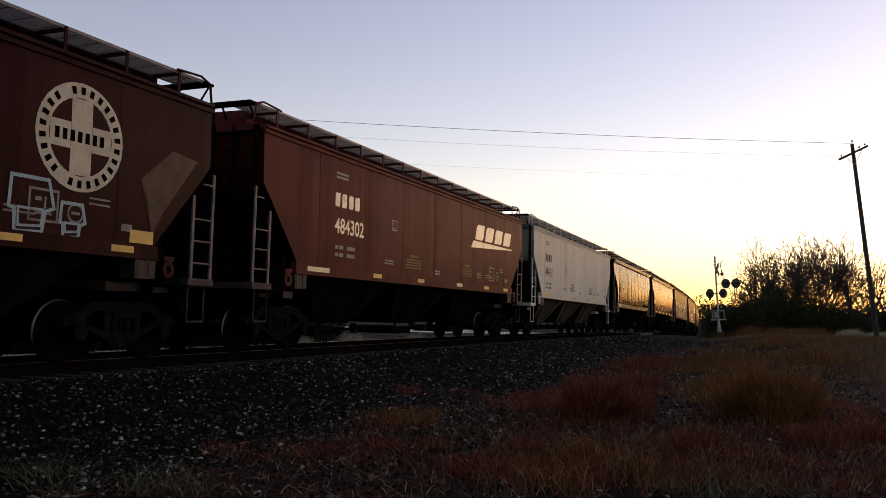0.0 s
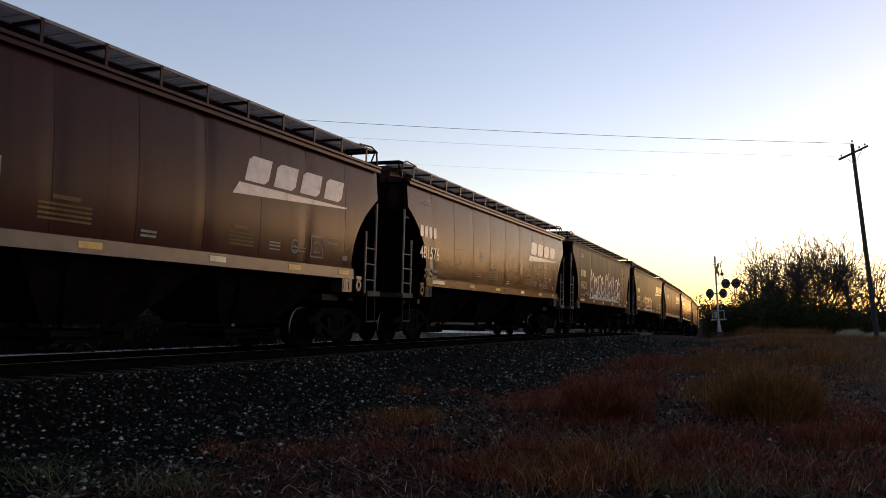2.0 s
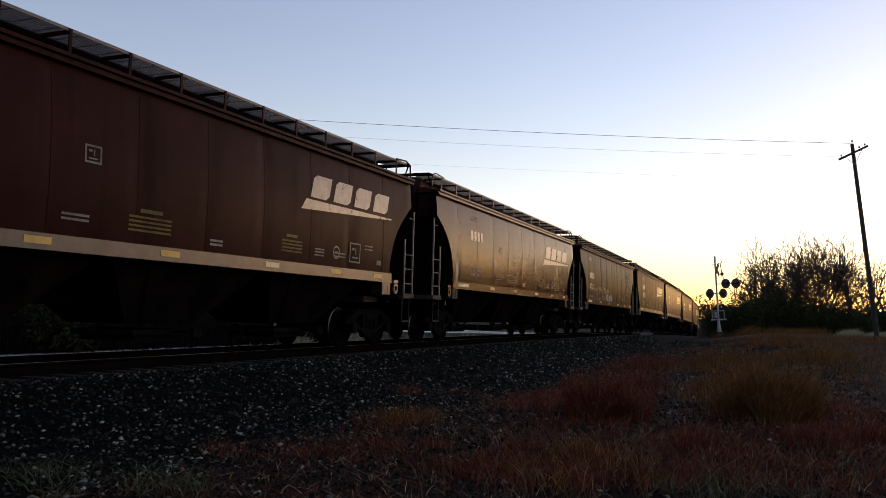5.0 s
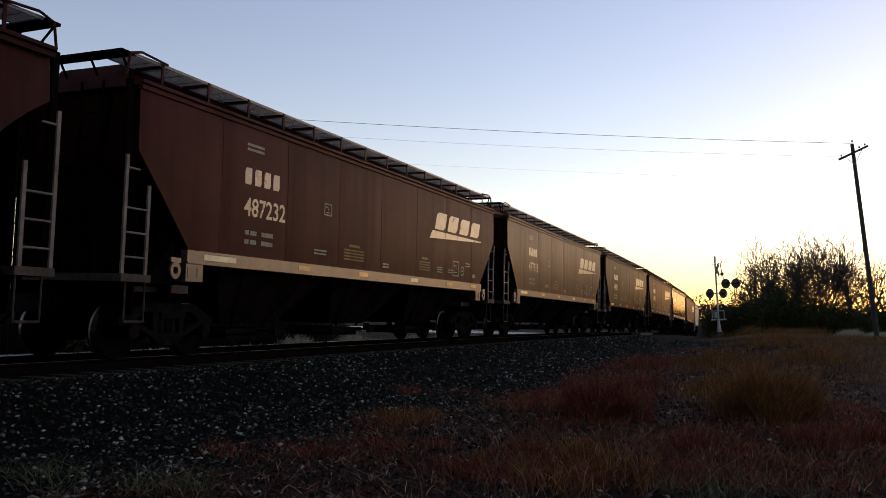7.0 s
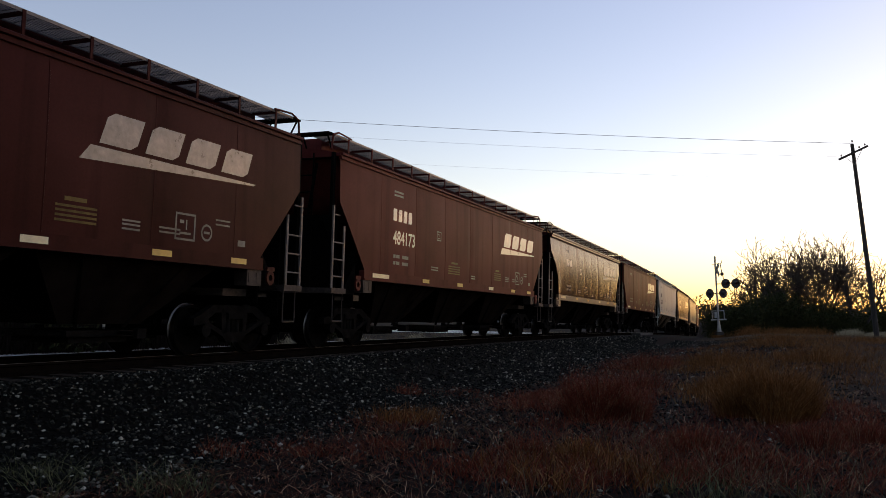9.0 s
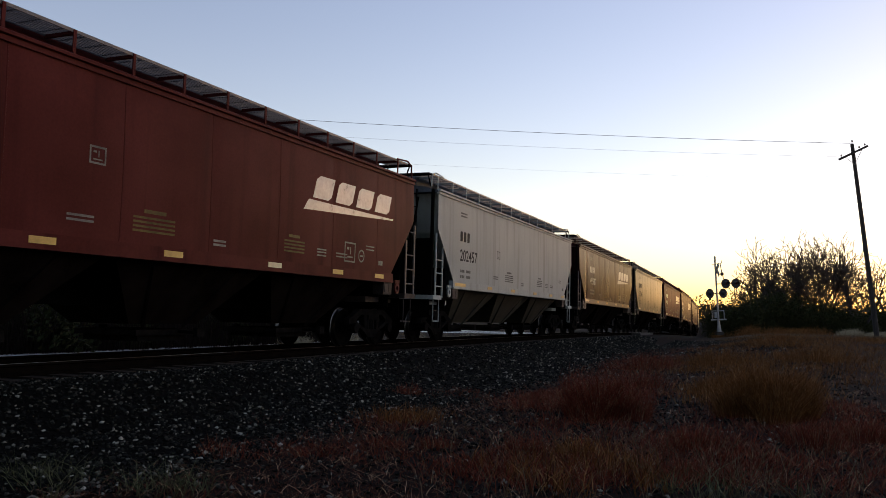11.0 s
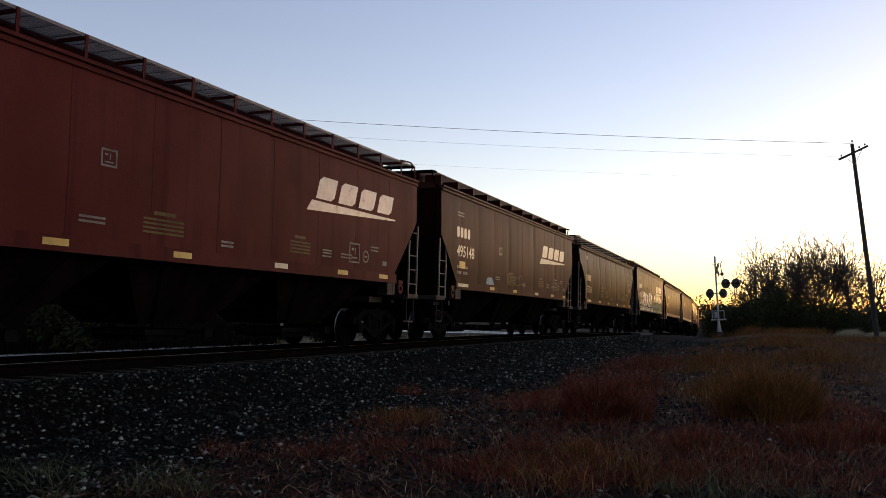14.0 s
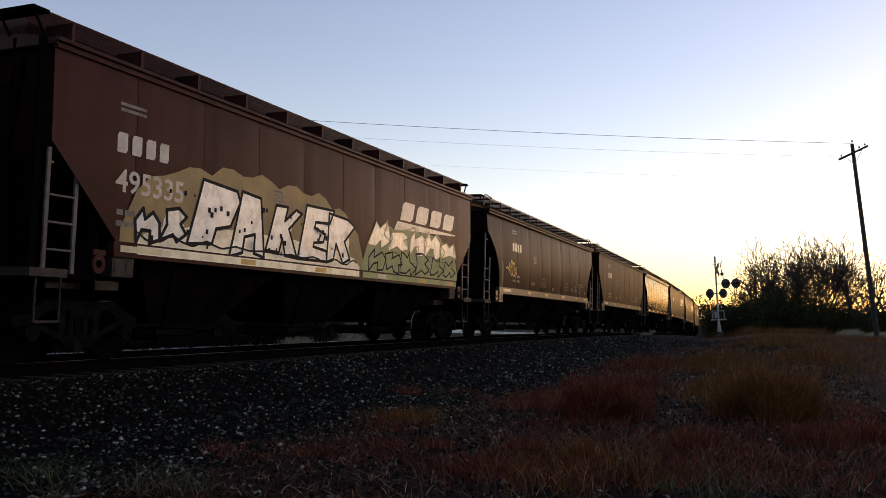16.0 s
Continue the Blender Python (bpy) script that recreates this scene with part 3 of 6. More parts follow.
def treeline():
    """Far woods low on the horizon plus unseen light-blocking trees, one uneven mass of leaves and twigs."""
    rng = np.random.default_rng(5)
    pts, segs = [], []
    for i in range(260):
        x, y = rng.uniform(-60, 190), rng.uniform(210, 260)
        h = rng.uniform(3, 7) * (1 + 0.4 * math.sin(x * 0.11))
        segs.append(((x, y, -1), (x + rng.uniform(-0.5, 0.5), y, h * 0.9 - 0.7), 0.14, 0.03))
        for _ in range(110):
            d = Vector(rng.normal(size=3)).normalized() * rng.uniform(0.2, 1) ** 0.5
            pts.append((x + d.x * h * 0.42, y + d.y * h * 0.42, -0.7 + h * 0.52 + d.z * h * 0.48))
    # woods added behind the train to block the glow on the horizon
    for i in range(130):
        x, y = rng.uniform(-230, -130), rng.uniform(-20, 170)
        h = rng.uniform(4, 8)
        segs.append(((x, y, -1), (x + rng.uniform(-0.5, 0.5), y, h * 0.9 - 0.7), 0.14, 0.03))
        for _ in range(90):
            d = Vector(rng.normal(size=3)).normalized() * rng.uniform(0.2, 1) ** 0.5
            pts.append((x + d.x * h * 0.6, y + d.y * h * 0.6, -0.7 + h * 0.5 + d.z * h * 0.5))
    # unseen tall trees added behind the camera to dim the car ends
    for i in range(150):
        x, y = rng.uniform(-90, 90), rng.uniform(-38, -22)
        h = rng.uniform(14, 19)
        segs.append(((x, y, -1), (x + rng.uniform(-0.5, 0.5), y, h * 0.9 - 0.7), 0.2, 0.04))
        for _ in range(130):
            d = Vector(rng.normal(size=3)).normalized() * rng.uniform(0.2, 1) ** 0.5
            pts.append((x + d.x * h * 0.4, y + d.y * h * 0.4, -0.7 + h * 0.5 + d.z * h * 0.5))
    # an added belt of trees out of view beside the road, blocking low sky
    for i in range(210):
        u = i / 209
        x, y = 15 + 57 * math.sin(u * 1.9) + rng.uniform(-3, 3), 112 - 140 * u + rng.uniform(-4, 4)
        h = rng.uniform(5.5, 8.0) + 2.5 * min(1, 6 * u)
        segs.append(((x, y, -1), (x + rng.uniform(-0.5, 0.5), y, h * 0.9 - 0.7), 0.14, 0.03))
        for _ in range(110):
            d = Vector(rng.normal(size=3)).normalized() * rng.uniform(0.2, 1) ** 0.5
            pts.append((x + d.x * h * 0.45, y + d.y * h * 0.45, -0.7 + h * 0.48 + d.z * h * 0.5))
    v, f = leaf_quads(pts, 0.55, rng)
    o = len(v)
    v2, f2 = tubes(segs)
    tagged(mesh_object("far_woods", list(v) + v2, f + [tuple(o + k for k in q) for q in f2], M_LEAF_DARK), "low dark woods along the horizon", "woods", kind="stuff")


treeline()


# ---- weeds, grass and loose stones ----
def ground_many(xy):
    return np.array([ground_z(x, y) for x, y in xy])


def blades(name, label, xy, height, width, lean, mat, rng, category="weeds"):
    """Tapering bent blades, three faces each, as one mass."""
    n = len(xy)
    z = ground_many(xy)
    a = rng.uniform(0, 2 * math.pi, n)
    h = height * rng.uniform(0.45, 1.25, n)
    bend_ = lean * rng.uniform(0.1, 1.0, n) * h
    w = width * rng.uniform(0.6, 1.4, n)
    t = rng.uniform(0, 2 * math.pi, n)
    base = np.stack([xy[:, 0], xy[:, 1], z - 0.02], 1)
    d = np.stack([np.cos(a), np.sin(a), np.zeros(n)], 1)
    s = np.stack([np.cos(t), np.sin(t), np.zeros(n)], 1) * w[:, None]
    up = np.array([[0, 0, 1.0]])
    mid = base + up * (h * 0.55)[:, None] + d * (bend_ * 0.35)[:, None]
    tip = base + up * h[:, None] + d * bend_[:, None]
    v = np.stack([base - s, base + s, mid - s * 0.7, mid + s * 0.7, tip], 1).reshape(-1, 3)
    o = np.arange(n)[:, None] * 5
    quads = (o + np.array([[0, 1, 3, 2]])).tolist()
    tris = (o + np.array([[2, 3, 4]])).tolist()
    ob = mesh_object(name, v.tolist(), quads + tris, mat)
    return tagged(ob, label, category, kind="stuff")


def patch(rng, n, cx, cy, rx, ry, tuft=0.12, per=14):
    """Tufts of blades strewn over an oval."""
    k = max(1, n // per)
    r = np.sqrt(rng.uniform(0, 1, k)) * (0.75 + 0.5 * rng.uniform(0, 1, k))
    a = rng.uniform(0, 2 * math.pi, k)
    c = np.stack([cx + rx * r * np.cos(a), cy + ry * r * np.sin(a)], 1)
    return (np.repeat(c, per, axis=0) + rng.normal(size=(k * per, 2)) * tuft * rng.uniform(0.5, 3.5, (k, 1)).repeat(per, axis=0))


M_REDWEED = island_material("dry_red_weeds", [(0.1485, 0.0257, 0.0139), (0.2475, 0.0436, 0.0218), (0.0396, 0.0139, 0.0099), (0.3155, 0.0737, 0.0337), (0.1881, 0.0337, 0.0178), (0.0594, 0.0178, 0.0119), (0.4206, 0.2526, 0.1367)], 0.9)
M_ORANGEWEED = island_material("dry_orange_grass", [(0.1688, 0.0562, 0.0168), (0.27, 0.1035, 0.0282), (0.0675, 0.027, 0.0112), (0.2138, 0.0742, 0.0202), (0.4335, 0.2295, 0.0893)], 0.9)
# dark colour for the added screen that blackens the view under the cars
M_DARKWEED = island_material("dark_screen_weeds", [(0.012, 0.009, 0.007), (0.024, 0.014, 0.010), (0.016, 0.010, 0.008)], 0.95)
M_STRAW = island_material("pale_straw", [(0.12, 0.08, 0.045), (0.20, 0.135, 0.075), (0.15, 0.10, 0.055)], 0.9)
M_LITTER = island_material("brown_litter", [(0.1013, 0.0243, 0.0142), (0.1823, 0.0446, 0.0243), (0.0203, 0.0081, 0.0061), (0.6311, 0.3729, 0.2152), (0.0405, 0.0131, 0.0092), (0.2228, 0.0759, 0.0405), (0.0304, 0.0121, 0.0081)], 0.9)
M_PALE = island_material("bleached_grass", [(0.34, 0.28, 0.18), (0.46, 0.38, 0.25), (0.28, 0.22, 0.14)], 0.9)
M_GREEN = island_material("grey_green_grass", [(0.048, 0.0576, 0.024), (0.144, 0.156, 0.078), (0.096, 0.096, 0.048)], 0.9)
# the many near-black entries put shaded stones and gaps into the colour
M_STONE = island_material("shaded_grey_ballast_stones", [(0.0028, 0.0028, 0.0024), (0.009, 0.0094, 0.0075), (0.0028, 0.0028, 0.0024), (0.026, 0.027, 0.0215), (0.0028, 0.0028, 0.0024), (0.068, 0.068, 0.054), (0.0028, 0.0028, 0.0024), (0.014, 0.0145, 0.0115), (0.0028, 0.0028, 0.0024), (0.006, 0.006, 0.005), (0.36, 0.35, 0.28)], 0.75)


def clump_points(rng, n, cx, cy, r, h):
    """Feet, heights and outward lean of the stalks of one rounded clump."""
    q = np.sqrt(rng.uniform(0, 1, n))
    a = rng.uniform(0, 2 * math.pi, n)
    rr = r * (0.8 + 0.3 * np.sin(a * 3 + cx * 7)) * q
    return np.stack([cx + rr * np.cos(a), cy + rr * np.sin(a), h * np.sqrt(np.clip(1.05 - q * q, 0.08, 1)) * rng.uniform(0.55, 1.1, n), a, 0.15 + 0.55 * q], 1)


def clumps(name, label, rows, width, mat, rng):
    """Bushy clumps of fine upright stalks: each stalk bends outward and forks into short sprays near its tip."""
    p = np.concatenate(rows)
    n = len(p)
    z = ground_many(p[:, :2])
    base = np.stack([p[:, 0], p[:, 1], z - 0.03], 1)
    a = p[:, 3] + rng.normal(size=n) * 0.6
    out = np.stack([np.cos(a), np.sin(a), np.zeros(n)], 1) * (p[:, 2] * p[:, 4])[:, None]
    up = np.array([[0, 0, 1.0]]) * p[:, 2][:, None]
    t = rng.uniform(0, 2 * math.pi, n)
    s = np.stack([np.cos(t), np.sin(t), np.zeros(n)], 1) * width
    mid, tip = base + up * 0.55 + out * 0.35, base + up + out
    v, f, o = [np.stack([base - s, base + s, mid - s * 0.7, mid + s * 0.7, tip], 1).reshape(-1, 3)], [], np.arange(n)[:, None] * 5
    f += (o + np.array([[0, 1, 3, 2]])).tolist() + (o + np.array([[2, 3, 4]])).tolist()
    for k in range(3):
        u = rng.uniform(0.1, 0.85, (n, 1))
        foot = mid + (tip - mid) * u
        end = foot + rng.normal(size=(n, 3)) * p[:, 2:3] * 0.10 + up * 0.10
        at = n * 5 + k * n * 3
        v.append(np.stack([foot - s * 0.9, foot + s * 0.9, end], 1).reshape(-1, 3))
        f += (at + np.arange(n)[:, None] * 3 + np.array([[0, 1, 2]])).tolist()
    ob = mesh_object(name, np.concatenate(v).tolist(), f, mat)
    return tagged(ob, label, "weeds", kind="stuff")


def build_clumps():
    rng = np.random.default_rng(77)
    C = clump_points
    red = [C(rng, 2200, -3.55, 13.2, 0.60, 0.82), C(rng, 700, -3.0, 13.4, 0.42, 0.55), C(rng, 130, -6.3, 7.6, 0.40, 0.30),
           C(rng, 800, -3.3, 9.3, 0.5, 0.22), C(rng, 700, -2.5, 8.8, 0.45, 0.20), C(rng, 900, -1.6, 10.6, 0.5, 0.34), C(rng, 800, -0.3, 11.8, 0.55, 0.36), C(rng, 700, 0.3, 12.8, 0.5, 0.36), C(rng, 700, -4.2, 19.5, 0.8, 0.5),
           C(rng, 900, -5.6, 27.0, 1.4, 0.6), C(rng, 300, -7.6, 14.5, 0.4, 0.34), C(rng, 500, -1.4, 8.8, 0.45, 0.20), C(rng, 300, -4.4, 9.2, 0.35, 0.20)]
    clumps("red_weed_clumps", "rounded bushy clumps of dry red weeds", red, 0.0036, M_REDWEED, rng)
    orange = [C(rng, 2800, -0.95, 14.4, 0.66, 0.92), C(rng, 900, -1.55, 14.6, 0.42, 0.62), C(rng, 900, -1.9, 19.5, 0.9, 0.6), C(rng, 900, -3.6, 29, 1.6, 0.6),
              C(rng, 900, -0.8, 31, 1.6, 0.6), C(rng, 700, -2.4, 42, 2.2, 0.7), C(rng, 500, -2.6, 9.0, 0.35, 0.30)]
    orange += [C(rng, 420, rng.uniform(-9.4, -1.0), rng.uniform(69.5, 76.5), 0.9, rng.uniform(0.5, 0.95)) for _ in range(16)]
    clumps("orange_grass_clumps", "tall clumps of dry orange grass", orange, 0.0050, M_ORANGEWEED, rng)
    pale = [C(rng, 420, rng.uniform(0.2, 8.0), rng.uniform(72, 79), 0.9, rng.uniform(0.25, 0.6)) for _ in range(22)]
    pale += [C(rng, 300, x, y, 0.6, h) for x, y, h in ((-20.2, 28.5, 0.6), (-21.0, 30.0, 0.7), (-19.6, 33.0, 0.5), (-22.0, 36.0, 0.6), (-21.0, 41.0, 0.6), (-19.0, 24.0, 0.4), (-20.0, 46.0, 0.6), (-18.6, 38.0, 0.4))]
    clumps("pale_grass_clumps", "pale dry grass beyond the road and the track", pale, 0.010, M_PALE, rng)


def build_weeds():
    rng = np.random.default_rng(21)
    # bushy red weeds in rounded clumps
    red = [patch(rng, 9500, -4.7, 16.5, 1.3, 2.6, 0.10, 26), patch(rng, 4600, -1.4, 9.8, 1.5, 1.6, 0.08, 22), patch(rng, 5200, -0.6, 15.0, 1.4, 3.0, 0.12, 26), patch(rng, 1400, -3.4, 11.8, 1.2, 1.4, 0.08, 22),
           patch(rng, 3600, -6.3, 31, 1.4, 7.0, 0.2, 24), patch(rng, 1100, -8.2, 9.6, 0.8, 1.1, 0.10, 24), patch(rng, 1000, -5.3, 8.6, 0.9, 0.9, 0.08, 22), patch(rng, 800, -7.2, 15.5, 0.5, 1.0, 0.10, 24),
           # the last patch is added behind the track to hide the pale soil
           patch(rng, 3200, -2.8, 8.2, 1.0, 0.9, 0.07, 22), patch(rng, 2600, 0.6, 11, 1.2, 2.6, 0.10, 24), patch(rng, 700, -6.0, 11.0, 0.6, 0.8, 0.08, 22), patch(rng, 1500, -8.4, 44, 1.6, 7, 0.2, 20), patch(rng, 5000, -21, 16, 4, 11, 0.3, 20)]
    blades("red_weeds", "dry dark red weeds in bushy tufts on the embankment foot", np.concatenate(red), 0.15, 0.0040, 2.0, M_REDWEED, rng)
    orange = [patch(rng, 5200, -1.7, 19.0, 1.1, 3.2, 0.16, 26), patch(rng, 2600, -3.0, 29, 2.2, 6, 0.22, 24), patch(rng, 3600, 0.4, 33, 2.4, 11, 0.25, 24), patch(rng, 3000, -3.2, 46, 3.2, 7, 0.3, 20), patch(rng, 700, -2.4, 8.4, 0.9, 1.2, 0.06, 20),
              patch(rng, 2600, 2.2, 52, 3.2, 5, 0.3, 20), patch(rng, 3000, -1.0, 58, 6.5, 3, 0.3, 20), patch(rng, 1500, -2.0, 75, 7, 2.5, 0.4, 20), patch(rng, 500, -6.1, 11.6, 0.5, 0.5, 0.08, 20)]
    blades("orange_grass", "dry orange-brown grass in loose stands", np.concatenate(orange), 0.24, 0.0055, 1.3, M_ORANGEWEED, rng, "grass")
    # low brown litter over the whole verge
    k = 52000
    d = rng.uniform(4.6, 13.5, k)
    s_ = 5 + 34 * rng.uniform(0, 1, k) ** 1.7
    low = np.array([on_line(a_, b_)[0][:2] for a_, b_ in zip(s_, d)])
    keep = np.array([noise.noise((x * 0.9, y * 0.7, 4.0)) > -0.12 for x, y in low])
    blades("dry_litter", "low tangle of dry brown stalks over the soil", low[keep], 0.085, 0.0042, 4.2, M_LITTER, rng, "grass")
    straw = [patch(rng, 360, -2.0, 8.6, 2.0, 2.2, 0.25, 5), patch(rng, 260, 0.2, 9.0, 1.6, 2.2, 0.25, 5), patch(rng, 160, -4.0, 10, 2.0, 2.0, 0.25, 5), patch(rng, 2600, 3.4, 60, 4.0, 2.0, 0.3), patch(rng, 2200, -4.0, 59, 3.6, 2.4, 0.3),
             # far-side straw only where the field looks brighter towards the sun
             patch(rng, 5200, -24, 50, 5.0, 22, 0.4)]
    blades("straw_grass", "pale dry straw stalks", np.concatenate(straw), 0.30, 0.004, 1.5, M_STRAW, rng, "grass")
    green = [patch(rng, 200, -6.4, 5.5, 0.6, 0.4, 0.05, 22), patch(rng, 160, -5.5, 5.9, 0.4, 0.4, 0.05, 20), patch(rng, 120, -0.8, 7.9, 0.8, 0.5, 0.08, 20)]
    blades("green_grass", "arching grey-green grass tufts among the stones", np.concatenate(green), 0.27, 0.004, 2.2, M_GREEN, rng, "grass")


def build_far_verge():
    """Tall dark weeds added along the far side to darken gaps under the cars."""
    rng = np.random.default_rng(61)
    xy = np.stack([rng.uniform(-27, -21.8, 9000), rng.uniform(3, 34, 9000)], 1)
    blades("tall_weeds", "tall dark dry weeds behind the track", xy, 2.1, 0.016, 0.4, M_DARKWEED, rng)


def build_stones():
    rng = np.random.default_rng(8)
    bm = bmesh.new()
    bmesh.ops.create_icosphere(bm, subdivisions=1, radius=1)
    ico = np.array([v.co[:] for v in bm.verts])
    tri = np.array([[v.index for v in f.verts] for f in bm.faces])
    bm.free()
    n = 62000
    s = rng.uniform(4, 16, n) ** 1.0
    far_part = rng.uniform(0, 1, n) < 0.58
    s = np.where(far_part, rng.uniform(14, 60, n), s)
    d = np.where(rng.uniform(0, 1, n) < 0.70, rng.uniform(0.92, 5.4, n), 5 + 7.5 * rng.uniform(0, 1, n) ** 1.4)
    pts = []
    bedx = [0.9, 1.75, 2.15, 2.7, 3.4, 4.4, 5.4, 6.2]
    bedz = [-0.22, -0.19, -0.25, -0.42, -0.64, -0.74, -0.80, -0.95]
    for si, di in zip(s, d):
        q, th = on_line(si, di, float(np.interp(di, bedx, bedz)))
        z = q.z if di < 5.4 else ground_z(q.x, q.y)
        pts.append((q.x, q.y, max(z, ground_z(q.x, q.y)) if di > 4 else z))
    pts = np.array(pts)
    size = rng.uniform(0.011, 0.029, n) * np.where(far_part, 1.35, 1.0)
    shape = rng.uniform(0.5, 1.4, (n, 1, 3)) * np.array([1, 1, 0.75]) * (1 + 0.34 * rng.normal(size=(n, 12, 1)).clip(-1.6, 1.6))
    v = ico[None] * shape * size[:, None, None]
    a = rng.uniform(0, 2 * math.pi, n)
    c, sn = np.cos(a), np.sin(a)
    x = v[:, :, 0] * c[:, None] - v[:, :, 1] * sn[:, None]
    y = v[:, :, 0] * sn[:, None] + v[:, :, 1] * c[:, None]
    v = np.stack([x, y, v[:, :, 2] + 0.008], 2) + pts[:, None, :]
    f = (np.arange(n)[:, None, None] * 12 + tri[None]).reshape(-1, 3)
    me = bpy.data.meshes.new("ballast_stones")
    me.from_pydata(v.reshape(-1, 3).tolist(), [], f.tolist())
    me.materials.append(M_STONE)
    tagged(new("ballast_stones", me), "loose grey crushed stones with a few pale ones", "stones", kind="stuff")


build_weeds()
build_clumps()
build_far_verge()
build_stones()


# ---- the train ----
MESHES = {}


def part(name, bm, mat, parent, label="", key=None):
    """Links a bmesh as one mesh object under a thing or part. With a key, alike pieces share their mesh."""
    k = (key, mat.name) if key else None
    if k and k in MESHES:
        me = MESHES[k]
    else:
        bm = bm() if callable(bm) else bm
        me = bpy.data.meshes.new(name)
        bm.normal_update()
        bm.to_mesh(me)
        bm.free()
        me.materials.append(mat)
        if k:
            MESHES[k] = me
    ob = new(name, me)
    ob.parent = parent
    if label:
        ob["label"] = label
    return ob


def box(bm, x0, x1, y0, y1, z0, z1, bevel=0.0):
    r = bmesh.ops.create_cube(bm, size=1, matrix=Matrix.Translation(((x0 + x1) / 2, (y0 + y1) / 2, (z0 + z1) / 2)) @ Matrix.Diagonal((abs(x1 - x0), abs(y1 - y0), abs(z1 - z0), 1)))
    if bevel:
        es = list({e for v in r["verts"] for e in v.link_edges})
        bmesh.ops.bevel(bm, geom=es, offset=bevel, segments=1)


def bar(bm, a, b, r=0.02, n=6, flat=None):
    """A round rod, or with flat=(w, h) a flat bar, from a to b."""
    a, b = Vector(a), Vector(b)
    m = (b - a).to_track_quat("Z", "Y").to_matrix().to_4x4()
    m.translation = (a + b) / 2
    if flat:
        bmesh.ops.create_cube(bm, size=1, matrix=m @ Matrix.Diagonal((flat[0], flat[1], (b - a).length, 1)))
    else:
        bmesh.ops.create_cone(bm, cap_ends=True, segments=n, radius1=r, radius2=r, depth=(b - a).length, matrix=m)


def prism(bm, outline, y0, y1):
    """An outline of (x, z) given thickness from y0 to y1."""
    a = [bm.verts.new((x, y0, z)) for x, z in outline]
    b = [bm.verts.new((x, y1, z)) for x, z in outline]
    n = len(outline)
    bm.faces.new(a[::-1] if y0 > y1 else a)
    bm.faces.new(b if y0 > y1 else b[::-1])
    for i in range(n):
        bm.faces.new((a[i], b[i], b[(i + 1) % n], a[(i + 1) % n]))


class Kind:
    """The forms of one kind of covered hopper car, 18.4 m over couplers."""

    def __init__(self, name, bulge, top, cut, soft, seams, open_walk, hl):
        self.name, self.bulge, self.top, self.cut, self.soft, self.seams, self.open_walk = name, bulge, top, cut, soft, seams, open_walk
        self.hl, self.low = hl, 1.66

    def flank(self, z):
        """Half the width at height z."""
        t = min(1, max(0, (z - self.low) / (self.top - self.low)))
        return 1.58 - self.bulge + self.bulge * math.sin(math.pi * (0.25 + 0.66 * t))

    def skin(self, x, z):
        """Half the width at height z, drawn in slightly along the welds between the side sheets."""
        if self.bulge < 0.035 or abs(x) > self.hl:
            return self.flank(z)
        pitch = 2 * self.hl / (self.seams or 12)
        u = ((x + self.hl) / pitch + 0.5) % 1.0 - 0.5
        i = round((x + self.hl) / pitch)
        deep = (0.016 if self.bulge < 0.05 else 0.026) * (0.55 + 0.45 * math.sin(i * 2.7 + len(self.name)))
        wave = 0.5 + 0.5 * math.sin(z * 2.1 + i * 1.9)
        return self.flank(z) - deep * (0.4 + 0.6 * wave) * math.exp(-(u * pitch / 0.16) ** 2)

    def reach(self, z):
        """Half the length of the side sheet at height z: the lower corners are cut off."""
        t = min(1, max(0, (z - 1.85) / (self.cut - 1.85)))
        if self.soft:
            t = t ** 2.4
        return self.hl - 1.27 * (1 - t)


FLAT = Kind("flat", 0.045, 4.31, 3.30, False, 8, True, 8.40)
PANEL = Kind("panel", 0.045, 4.31, 3.30, False, 10, True, 8.38)
SHORT = Kind("short", 0.03, 4.31, 3.25, False, 0, True, 8.12)
SHORT_PANEL = Kind("short_panel", 0.05, 4.30, 3.20, False, 10, True, 8.14)
ROUND = Kind("round", 0.13, 4.30, 3.66, True, 10, True, 8.40)
SHORT_ROUND = Kind("short_round", 0.14, 4.30, 3.60, True, 10, True, 8.10)
CURVED = Kind("curved", 0.04, 4.31, 3.92, True, 0, True, 8.42)
TALL = Kind("tall", 0.06, 4.47, 3.13, False, 10, False, 8.10)


